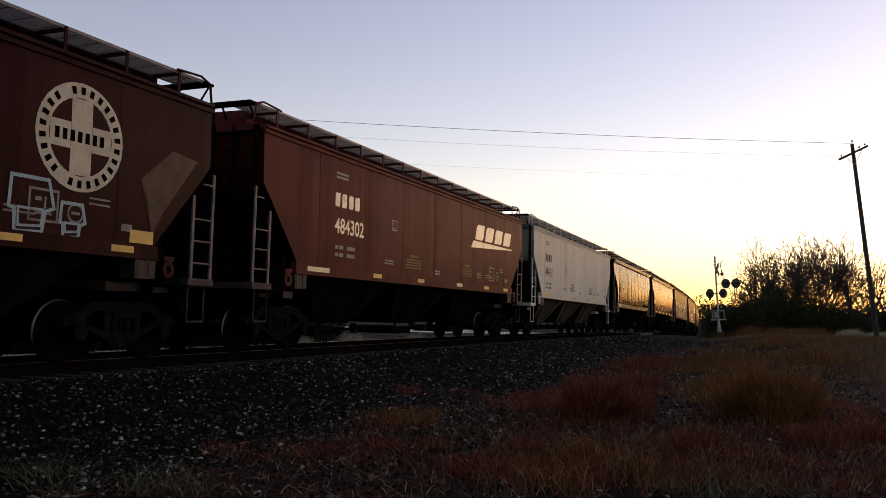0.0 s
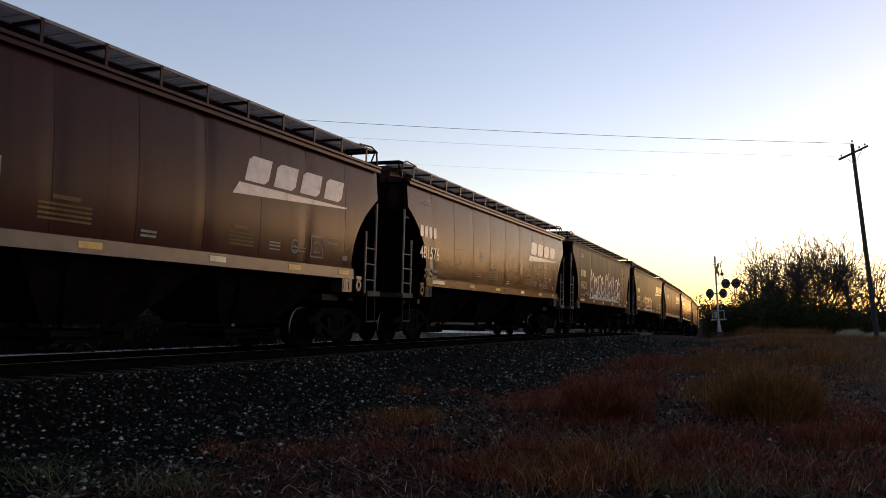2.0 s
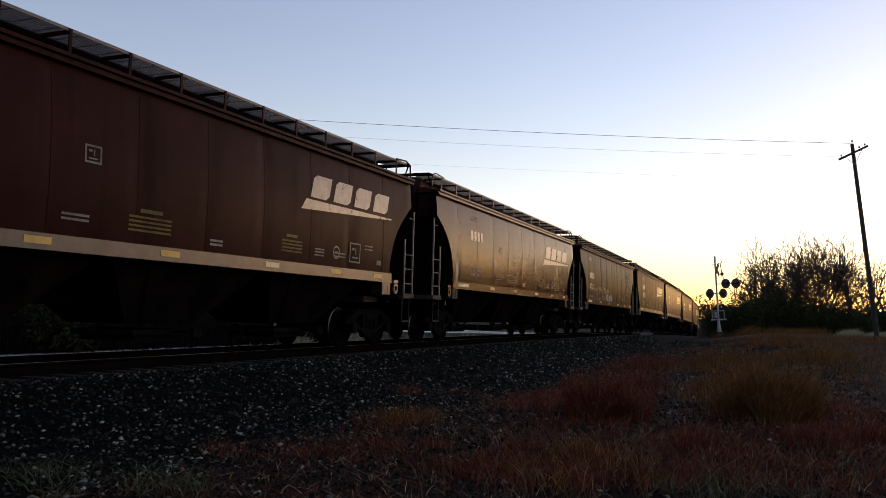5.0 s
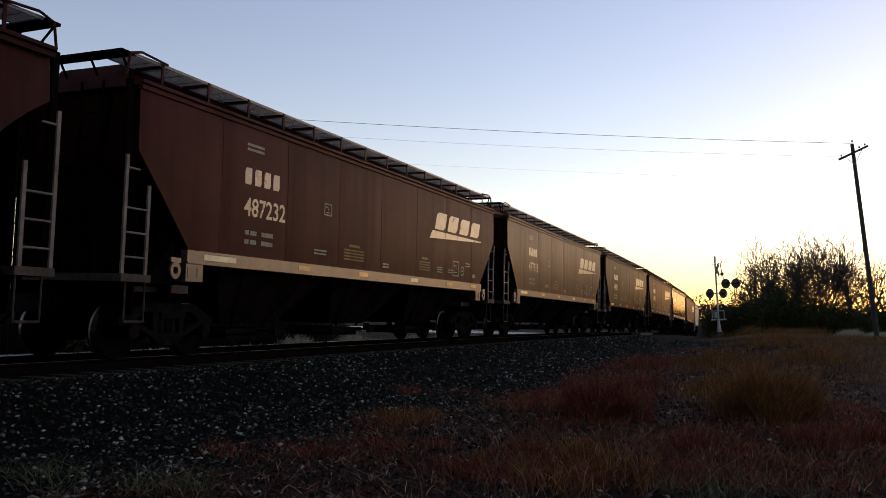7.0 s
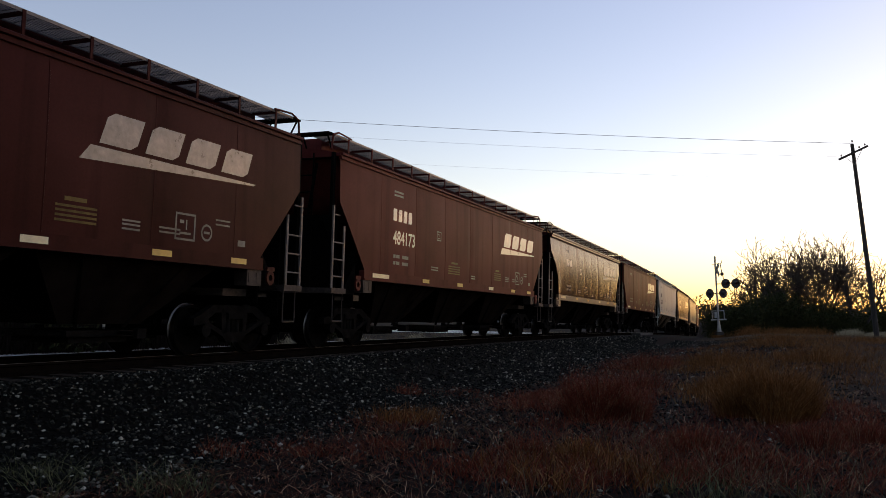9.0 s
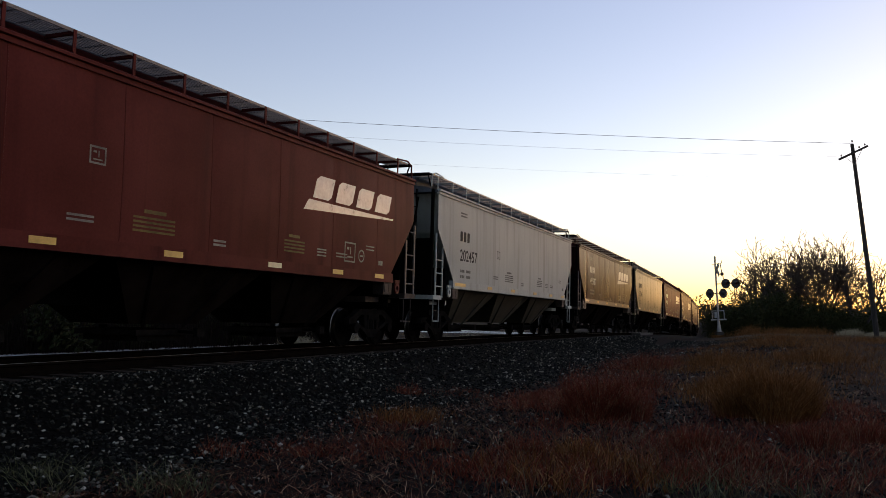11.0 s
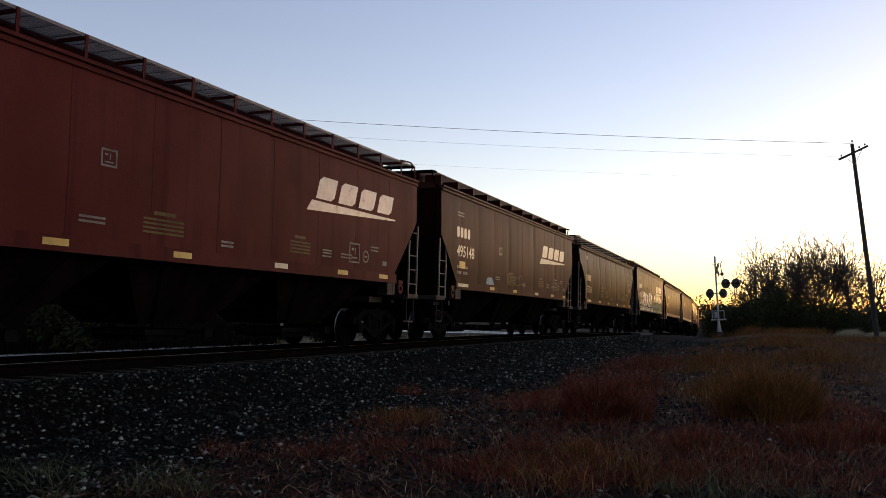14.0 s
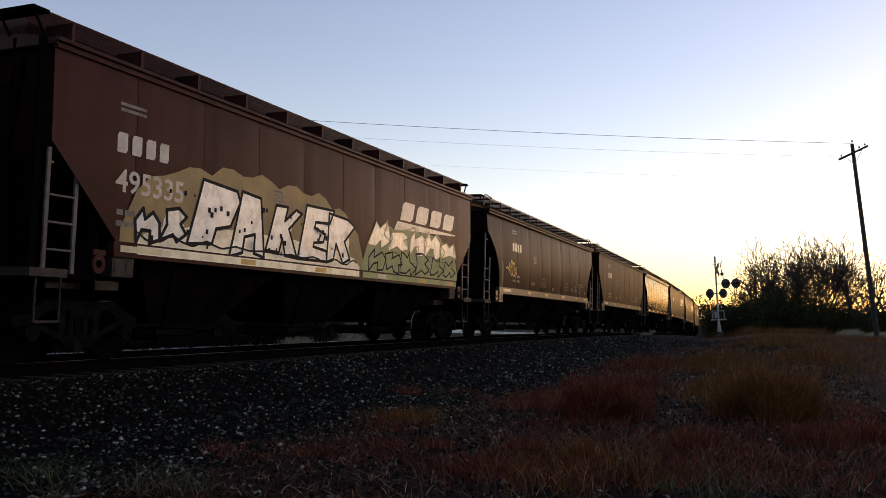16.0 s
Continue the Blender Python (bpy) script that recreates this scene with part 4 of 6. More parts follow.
def shell(k):
    bm = bmesh.new()
    zs = [k.low, 1.75, 1.85] + list(np.linspace(1.95, k.cut, 8)) + list(np.linspace(k.cut + 0.06, k.top, 6))
    us = np.linspace(-1, 1, 161)
    # the end sheets slope inward below the roof
    slope = lambda z: 0.10 + 0.8 * (k.top - z)
    rings = []
    for z in zs:
        e, w = k.reach(z), k.flank(z)
        ring = [bm.verts.new((u * e, -k.skin(u * e, z), z)) for u in us] + [bm.verts.new((e - slope(z), y, z)) for y in (-w + 0.05, 0, w - 0.05)]
        ring += [bm.verts.new((-u * e, k.skin(u * e, z), z)) for u in us] + [bm.verts.new((slope(z) - e, y, z)) for y in (w - 0.05, 0, -w + 0.05)]
        rings.append(ring)
    n = len(rings[0])
    for a, b in zip(rings, rings[1:]):
        for i in range(n):
            f = bm.faces.new((a[i], a[(i + 1) % n], b[(i + 1) % n], b[i]))
            f.smooth = True
    bm.faces.new(rings[0][::-1])
    # hard corners between the flanks and the ends
    m = len(us)
    corners = {0, m - 1, m + 3, 2 * m + 2}
    for ring in rings:
        for i, v in enumerate(ring):
            v.tag = i in corners
    for e in bm.edges:
        if e.verts[0].tag and e.verts[1].tag:
            e.smooth = False
    return bm


def roof(k):
    bm = bmesh.new()
    ys = np.linspace(-1.54, 1.54, 9)
    xs = (-k.hl - 0.02, k.hl + 0.02)
    t = k.top + 0.085
    a = [[bm.verts.new((x, y, t + 0.20 * (1 - (y / 1.54) ** 2))) for y in ys] for x in xs]
    b = [[bm.verts.new((x, y, t - 0.06)) for y in (ys[0], ys[-1])] for x in xs]
    for i in range(8):
        bm.faces.new((a[0][i], a[1][i], a[1][i + 1], a[0][i + 1])).smooth = True
    for e in (0, 1):
        v = a[e] + b[e][::-1]
        bm.faces.new(v if e == 0 else v[::-1])
    for j, i in ((0, 0), (1, 8)):
        bm.faces.new((a[0][i], b[0][j], b[1][j], a[1][i]))
    bm.faces.new((b[0][0], b[0][1], b[1][1], b[1][0]))
    return bm


def hatch(k):
    """The long trough hatch along the middle of the roof."""
    bm = bmesh.new()
    t = k.top + (0.58 if k.open_walk else 0.60)
    box(bm, -7.9, 7.9, -0.74, 0.74, k.top + 0.1, t, 0.03)
    for x in np.arange(-7.2, 7.3, 1.2):
        box(bm, x - 0.03, x + 0.03, -0.76, 0.76, t - 0.04, t + 0.03)
    return bm


def chord(k, side):
    bm = bmesh.new()
    y = k.flank(k.top)
    y = max(y, 1.55)
    t = k.top
    prof = [(-0.05, t - 0.035), (0.035, t - 0.035), (0.035, t + 0.015), (0.006, t + 0.025), (0.006, t + 0.05), (0.06, t + 0.06), (0.06, t + 0.105), (0.05, t + 0.115), (-0.05, t + 0.115)]
    a = [bm.verts.new((-k.hl, side * (y + p), z)) for p, z in prof]
    b = [bm.verts.new((k.hl, side * (y + p), z)) for p, z in prof]
    for i in range(len(prof)):
        j = (i + 1) % len(prof)
        bm.faces.new((a[i], b[i], b[j], a[j]))
    bm.faces.new(a)
    bm.faces.new(b[::-1])
    bmesh.ops.recalc_face_normals(bm, faces=bm.faces[:])
    return bm


def side_sill(k, side):
    bm = bmesh.new()
    box(bm, -k.hl + 1.22, k.hl - 1.22, side * 1.46, side * 1.60, 1.64, 1.83, 0.012)
    box(bm, -k.hl + 1.22, k.hl - 1.22, side * 1.36, side * 1.615, 1.60, 1.64, 0.006)
    return bm


def seam(k, x, side):
    bm = bmesh.new()
    zs = np.linspace(1.84, k.top - 0.04, 14)
    rows = [[bm.verts.new((x + dx, side * (k.skin(x, z) + p), z)) for dx, p in ((-0.016, -0.003), (-0.008, 0.005), (0.008, 0.005), (0.016, -0.003))] for z in zs]
    for a, b in zip(rows, rows[1:]):
        for i in range(3):
            bm.faces.new((a[i], a[i + 1], b[i + 1], b[i]) if side < 0 else (a[i], b[i], b[i + 1], a[i + 1]))
    return bm


def walkway(k, side):
    """Roof running board: lengthwise bearing bars and cross rods."""
    bm = bmesh.new()
    z = k.top + 0.56
    for i in range(10):
        y = side * (1.36 - i * 0.062)
        h = 0.05 if i in (0, 9) else 0.03
        box(bm, -k.hl + 0.05, k.hl - 0.05, y - 0.006, y + 0.006, z - h, z)
    for x in np.arange(-k.hl + 0.1, k.hl, 0.4):
        box(bm, x - 0.006, x + 0.006, side * 0.80, side * 1.36, z - 0.022, z - 0.01)
    return bm


def low_walkway(k, side):
    bm = bmesh.new()
    z = k.top + 0.52
    for i in range(7):
        y = side * (1.30 - i * 0.08)
        box(bm, -k.hl + 0.05, k.hl - 0.05, y - 0.008, y + 0.008, z - 0.03, z)
    for x in np.arange(-k.hl + 0.5, k.hl, 1.4):
        box(bm, x - 0.03, x + 0.03, side * 0.8, side * 1.32, z - 0.40, z - 0.03)
    return bm


def bracket(k, side):
    """A post and struts that carry the running board."""
    bm = bmesh.new()
    z = k.top + 0.56
    bar(bm, (0, side * 1.37, k.top + 0.11), (0, side * 1.37, z - 0.01), flat=(0.055, 0.02))
    bar(bm, (0, side * 1.37, z - 0.05), (0.0, side * 0.78, z - 0.05), flat=(0.05, 0.05))
    return bm


def end_walk(k, end):
    bm = bmesh.new()
    z = k.top + (0.56 if k.open_walk else 0.52)
    box(bm, end * (k.hl - 0.03), end * (k.hl + 0.25), -1.36, 1.36, z - 0.045, z, 0.008)
    return bm


def end_bracket(k, end):
    bm = bmesh.new()
    z = k.top + (0.56 if k.open_walk else 0.52)
    bar(bm, (end * (k.hl + 0.2), 0, z - 0.035), (end * (k.hl - 0.02), 0, z - 0.36), r=0.02)
    return bm


def grab_loop(k, end, side):
    bm = bmesh.new()
    z = k.top + 0.56
    y = side * 1.40
    pts = [(end * (k.hl - 0.75), y, z + 0.0), (end * (k.hl - 0.15), y, z + 0.04), (end * (k.hl + 0.10), y, z - 0.04), (end * (k.hl + 0.16), y, z - 0.40)]
    for a, b in zip(pts, pts[1:]):
        bar(bm, a, b, 0.022)
    return bm


def end_ladder(k, end, side):
    bm = bmesh.new()
    y = side * 1.52
    out = 0.17 if k.hl > 8.3 else -0.02
    xo, xi = end * (k.hl + out), end * (k.hl + out - 0.5)
    bar(bm, (xo, y, 1.30), (xo, y, k.cut - 0.1), flat=(0.06, 0.035))
    bar(bm, (xi, y, 1.30), (xi, y, 2.78), flat=(0.06, 0.035))
    for z in np.arange(1.62, 2.75, 0.38):
        bar(bm, (xo, y, z), (xi, y, z), r=0.018)
    bar(bm, (xo, y, k.cut - 0.3), (end * (k.hl - 0.1), y, k.cut - 0.3), r=0.018)
    return bm


def end_rungs(k, end, side):
    """The ladder over the end itself."""
    bm = bmesh.new()
    xo = end * (k.hl + 0.17)
    for q in (0.95, 0.5):
        bar(bm, (xo, side * q, 1.30), (xo, side * q, k.top + 0.1), r=0.022)
    for z in np.arange(1.62, k.top, 0.38):
        bar(bm, (xo, side * 0.95, z), (xo, side * 0.5, z), r=0.016)
    return bm


def end_post(k, end, side):
    bm = bmesh.new()
    x = end * (k.hl + 0.12)
    bar(bm, (x, side * 1.44, 1.25), (x, side * 1.44, k.top + 0.1), flat=(0.10, 0.07))
    bar(bm, (x, side * 0.55, 1.25), (end * (k.hl - 0.05), side * 0.9, k.top - 0.1), flat=(0.09, 0.06))
    return bm


def end_platform(k, end):
    bm = bmesh.new()
    x0, x1 = k.hl - 0.42, k.hl + 0.22
    if end > 0:
        box(bm, x0, x1, -1.56, 1.56, 1.24, 1.36, 0.012)
        box(bm, x0 - 1.4, x0, -1.15, 1.15, 1.10, 1.24, 0.012)
    else:
        box(bm, -x1, -x0, -1.56, 1.56, 1.24, 1.36, 0.012)
        box(bm, -x0, -x0 + 1.4, -1.15, 1.15, 1.10, 1.24, 0.012)
    for side in (-1, 1):
        for dx in (0.0, 0.42):
            x = end * (x0 + 0.06 + dx)
            bar(bm, (x, side * 1.5, 1.25), (x, side * 1.5, 0.62), r=0.016)
        bar(bm, (end * (x0 + 0.06), side * 1.5, 0.62), (end * (x0 + 0.48), side * 1.5, 0.62), r=0.02)
    return bm


def end_bulkhead(k, end):
    """Cross plate and shear plate under the slope sheet."""
    bm = bmesh.new()
    x = end * (k.hl - 1.08)
    box(bm, x - 0.015, x + 0.015, -1.40, 1.40, 0.98, 2.20)
    box(bm, min(x, end * k.hl), max(x, end * k.hl), -1.2, 1.2, 1.19, 1.235)
    for y in (-1.42, 1.42):
        prism(bm, [(x, 1.24), (end * (k.hl - 0.45), 1.24), (x, 2.0)], y - 0.012, y + 0.012)
    return bm


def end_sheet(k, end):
    """Added dark sheet behind the ladders: stands for end shade, blocks sky glow."""
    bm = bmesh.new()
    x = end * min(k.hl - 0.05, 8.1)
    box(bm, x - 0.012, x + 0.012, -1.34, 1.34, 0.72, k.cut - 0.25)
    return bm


def end_gear(k, end):
    """Brake cylinder, reservoir and pipes on the end platform."""
    bm = bmesh.new()
    x = end * (k.hl - 0.35)
    bmesh.ops.create_cone(bm, cap_ends=True, segments=14, radius1=0.2, radius2=0.2, depth=0.9, matrix=pose(x, 0.1, 1.62, 90))
    bmesh.ops.create_cone(bm, cap_ends=True, segments=12, radius1=0.13, radius2=0.10, depth=0.5, matrix=pose(x - end * 0.5, -0.75, 1.50, 0, 90))
    for y in (-1.1, 1.1):
        bar(bm, (end * (k.hl - 1.15), y, 1.24), (end * (k.hl - 0.05), y, 2.9), flat=(0.1, 0.05))
    bar(bm, (x, -1.2, 1.4), (x, 1.2, 1.45), r=0.025)
    return bm


def lift_ring(side):
    """A cast eye with its hole, under the end of the sill."""
    bm = bmesh.new()
    n, cz = 16, 1.47
    rings = []
    for r, y in ((0.062, 1.56), (0.125, 1.56), (0.125, 1.60), (0.062, 1.60)):
        rings.append([bm.verts.new((r * math.cos(2 * math.pi * i / n), side * y, cz + r * (1.15 if r > 0.1 else 1) * math.sin(2 * math.pi * i / n))) for i in range(n)])
    for a, b in zip(rings, rings[1:] + rings[:1]):
        for i in range(n):
            bm.faces.new((a[i], a[(i + 1) % n], b[(i + 1) % n], b[i]))
    bmesh.ops.recalc_face_normals(bm, faces=bm.faces[:])
    box(bm, -0.12, 0.12, side * 1.56, side * 1.60, 1.60, 1.68)
    return bm


def jacking_pad(side):
    """A boxed pad under the bolster's end."""
    bm = bmesh.new()
    box(bm, -0.22, 0.22, side * 1.28, side * 1.575, 1.30, 1.62, 0.015)
    for x in (-0.12, 0.12):
        box(bm, x - 0.06, x + 0.06, side * 1.575, side * 1.585, 1.36, 1.54)
    return bm


def centre_sill():
    bm = bmesh.new()
    box(bm, -8.6, 8.6, -0.22, 0.22, 0.86, 1.22, 0.01)
    return bm


def hopper_bay(k):
    bm = bmesh.new()
    top, low = (2.02, 1.42, 1.66), (0.86, 0.66, 0.56)
    v = []
    for hx, hy, z in (top, low):
        v.append([bm.verts.new((sx * hx, sy * hy, z)) for sx, sy in ((-1, -1), (1, -1), (1, 1), (-1, 1))])
    for i in range(4):
        bm.faces.new((v[1][i], v[1][(i + 1) % 4], v[0][(i + 1) % 4], v[0][i]))
    bm.faces.new(v[1][::-1])
    bm.faces.new(v[0])
    for sx in (-0.5, 0.5):
        bar(bm, (sx * 2.2, -1.33, 1.55), (sx * 1.0, -0.64, 0.5), flat=(0.05, 0.05))
    return bm


def outlet_gate():
    bm = bmesh.new()
    box(bm, -0.72, 0.72, -0.70, 0.70, 0.36, 0.46, 0.01)
    box(bm, -0.60, 0.60, -0.62, 0.62, 0.26, 0.36, 0.01)
    bar(bm, (-0.95, -0.55, 0.40), (0.95, -0.55, 0.40), r=0.03)
    bar(bm, (0.35, -1.15, 0.42), (0.35, 1.15, 0.42), r=0.03)
    for y in (-1.15, 1.15):
        box(bm, 0.25, 0.45, y - 0.05, y + 0.05, 0.34, 0.50)
    return bm


def coupler(end):
    bm = bmesh.new()
    box(bm, end * 8.5, end * 8.95, -0.10, 0.10, 0.80, 0.98, 0.02)
    prism(bm, [(end * 8.9, 0.74), (end * 9.24, 0.74), (end * 9.24, 1.02), (end * 8.9, 1.02)], -0.17, 0.12)
    bar(bm, (end * 8.7, 0.35, 1.0), (end * 9.1, 0.30, 0.55), r=0.035)
    return bm


def side_frame(side):
    y0, y1 = side * 0.98, side * 1.13
    bm = bmesh.new()
    prism(bm, [(-0.62, 0.92), (0.62, 0.92), (1.02, 0.72), (1.16, 0.68), (1.16, 0.54), (0.95, 0.56), (0.55, 0.78), (-0.55, 0.78), (-0.95, 0.56), (-1.16, 0.54), (-1.16, 0.68), (-1.02, 0.72)], y0, y1)
    prism(bm, [(-0.34, 0.34), (-0.22, 0.22), (0.22, 0.22), (0.34, 0.34), (0.95, 0.60), (0.80, 0.62), (0.30, 0.42), (-0.30, 0.42), (-0.80, 0.62), (-0.95, 0.60)], y0, y1)
    for e in (-1, 1):
        prism(bm, [(e * 0.26, 0.40), (e * 0.36, 0.40), (e * 0.40, 0.80), (e * 0.26, 0.80)], y0, y1)
        # bearing cap
        bmesh.ops.create_cone(bm, cap_ends=True, segments=14, radius1=0.125, radius2=0.10, depth=0.16, matrix=pose(e * 0.89, side * 1.12, 0.457, side * 90))
        box(bm, e * 0.89 - 0.15, e * 0.89 + 0.15, side * 0.99, side * 1.12, 0.55, 0.66, 0.02)
    for x in (-0.14, 0.0, 0.14):
        bmesh.ops.create_cone(bm, cap_ends=True, segments=10, radius1=0.062, radius2=0.062, depth=0.26, matrix=pose(x, side * 1.06, 0.55))
    box(bm, -0.22, 0.22, side * 0.90, side * 1.16, 0.66, 0.78, 0.02)
    bmesh.ops.recalc_face_normals(bm, faces=bm.faces[:])
    return bm


def wheelset():
    """Two wheels with flange, plate and hub, on their axle."""
    bm = bmesh.new()
    for side in (-1, 1):
        prof = [(0.0, 0.86), (0.10, 0.86), (0.13, 0.80), (0.30, 0.775), (0.385, 0.80), (0.40, 0.835), (0.452, 0.835), (0.462, 0.74), (0.49, 0.725), (0.488, 0.70), (0.40, 0.70), (0.36, 0.74), (0.13, 0.72), (0.10, 0.66), (0.0, 0.66)]
        seg, rings = 28, []
        for r, y in prof[1:-1]:
            rings.append([bm.verts.new((r * math.cos(2 * math.pi * i / seg), side * y, 0.457 + r * math.sin(2 * math.pi * i / seg))) for i in range(seg)])
        for j, (a, b) in enumerate(zip(rings, rings[1:])):
            for i in range(seg):
                bm.faces.new((a[i], a[(i + 1) % seg], b[(i + 1) % seg], b[i])).material_index = 1 if j in (5, 6) else 0
        bm.faces.new(rings[0])
        bm.faces.new(rings[-1])
    bmesh.ops.create_cone(bm, cap_ends=True, segments=12, radius1=0.085, radius2=0.085, depth=2.2, matrix=pose(0, 0, 0.457, 90))
    bmesh.ops.recalc_face_normals(bm, faces=bm.faces[:])
    return bm


def bolster():
    bm = bmesh.new()
    box(bm, -0.2, 0.2, -1.1, 1.1, 0.62, 0.86, 0.03)
    bmesh.ops.create_cone(bm, cap_ends=True, segments=16, radius1=0.2, radius2=0.2, depth=0.12, matrix=pose(0, 0, 0.90))
    for x in (-0.45, 0.45):
        bar(bm, (x, -0.95, 0.35), (x, 0.95, 0.35), r=0.035)
    return bm


def on_flank(bm, k, side=-1, lift=0.006):
    """Lays flat work, drawn in x and z, on the car's side, cut so that it follows the curve."""
    if k.bulge > 0.03:
        bmesh.ops.triangulate(bm, faces=bm.faces[:])
        for z in np.arange(1.9, 4.3, 0.2):
            bmesh.ops.bisect_plane(bm, geom=bm.verts[:] + bm.edges[:] + bm.faces[:], plane_co=(0, 0, z), plane_no=(0, 0, 1))
    for v in bm.verts:
        v.co.y = side * (k.flank(v.co.z) + lift + v.co.y)
    return bm


def plate(bm, outline):
    """A flat patch of paint given by its outline (x, z)."""
    bm.faces.new([bm.verts.new((x, 0, z)) for x, z in outline])


def stroke(bm, pts, w):
    """A painted line of width w through points (x, z)."""
    for (x0, z0), (x1, z1) in zip(pts, pts[1:]):
        d = Vector((x1 - x0, z1 - z0))
        if d.length < 1e-4:
            continue
        n = Vector((-d.y, d.x)).normalized() * w / 2
        e = d.normalized() * w * 0.35
        plate(bm, [(x0 - e.x + n.x, z0 - e.y + n.y), (x0 - e.x - n.x, z0 - e.y - n.y), (x1 + e.x - n.x, z1 + e.y - n.y), (x1 + e.x + n.x, z1 + e.y + n.y)])


def digits(text, x, z, h, gap=1.0, thick=0.007, wide=0.92):
    """Painted figures with their lower left corner at (x, z) and height h, in Blender's own font."""
    cu = bpy.data.curves.new("figures", "FONT")
    cu.body, cu.size, cu.resolution_u, cu.space_character = text, h / 0.72, 3, gap
    cu.offset = thick
    tmp = bpy.data.objects.new("figures", cu)
    me = bpy.data.meshes.new_from_object(tmp)
    bpy.data.objects.remove(tmp)
    bm = bmesh.new()
    bm.from_mesh(me)
    bpy.data.meshes.remove(me)
    for v in bm.verts:
        v.co = (x + v.co.x * wide, 0, z + v.co.y)
    return bm


def bars(rows):
    bm = bmesh.new()
    for x, z, w, h in rows:
        plate(bm, [(x, z), (x + w, z), (x + w, z + h), (x, z + h)])
    return bm


def mark_blocks(x, z, n, w, h):
    """Plain blocks in the place of a company's initials."""
    p = w / 4
    return [corner_block(x + i * p, z, p * 0.70, h, 0.0) for i in range(n)]


def corner_block(x, z, w, h, slant):
    """A slanting solid block with two corners cut off."""
    bm = bmesh.new()
    plate(bm, [(x + w * u + slant * h * v, z + h * v) for u, v in ((0, 0), (0.84, 0), (1, 0.18), (1, 1), (0.16, 1), (0, 0.82))])
    return bm


def wedge_logo(x, z):
    """Four slanting blocks over a long tapering stripe."""
    bm = bmesh.new()
    plate(bm, [(x, z), (x + 4.15, z + 0.20), (x + 4.2, z + 0.235), (x + 0.2, z + 0.235)])
    return [bm] + [corner_block(x + 0.36 + i * 0.94, z + 0.29 + i * 0.010, 0.74, 0.50 - i * 0.010, 0.36) for i in range(4)]


def emblem(x, z, r):
    """A round cream emblem: a broad ring round a cross."""
    bm = bmesh.new()
    n = 28
    for a, b in ((r, r * 0.72),):
        for i in range(n):
            t0, t1 = 2 * math.pi * i / n, 2 * math.pi * (i + 1) / n
            plate(bm, [(x + a * math.cos(t0), z + a * math.sin(t0)), (x + a * math.cos(t1), z + a * math.sin(t1)), (x + b * math.cos(t1), z + b * math.sin(t1)), (x + b * math.cos(t0), z + b * math.sin(t0))])
    c = r * 0.24
    e = r * 0.70
    plate(bm, [(x - c, z - e), (x + c, z - e), (x + c, z + e), (x - c, z + e)])
    plate(bm, [(x - e, z - c), (x - c - 0.004, z - c), (x - c - 0.004, z + c), (x - e, z + c)])
    plate(bm, [(x + c + 0.004, z - c), (x + e, z - c), (x + e, z + c), (x + c + 0.004, z + c)])
    return bm


def emblem_bars(x, z, r):
    """Dark plain bars round the ring and on the cross, where small writing stands."""
    bm = bmesh.new()
    for i in range(26):
        t = 2 * math.pi * (i + 0.5) / 26
        if i % 9 == 8:
            continue
        a, b, w = r * 0.79, r * 0.93, 0.055
        plate(bm, [(x + a * math.cos(t - w), z + a * math.sin(t - w)), (x + a * math.cos(t + w), z + a * math.sin(t + w)), (x + b * math.cos(t + w), z + b * math.sin(t + w)), (x + b * math.cos(t - w), z + b * math.sin(t - w))])
    for i in range(7):
        x0 = x + (i - 3.5) * r * 0.17
        plate(bm, [(x0, z - r * 0.1), (x0 + r * 0.1, z - r * 0.1), (x0 + r * 0.1, z + r * 0.1), (x0, z + r * 0.1)])
    return bm


PITCH = 1.19
M_PAD = material("worn_pad_paint", (0.05, 0.038, 0.032), 0.6, vary=0.5, scale=6, fine=30, spec=0.1)
# darkened hopper paints, with the shade below the body in their colour
M_BAY = material("shaded_brown_hopper_paint", (0.0085, 0.0066, 0.0056), 0.5, vary=0.4, scale=1.5, fine=25, tint=(0.003, 0.0022, 0.002), spec=0.0)
M_UNDER = material("shaded_grey_hopper_paint", (0.032, 0.031, 0.024), 0.7, vary=0.4, scale=1.5, fine=25, tint=(0.02, 0.018, 0.016), spec=0.1)


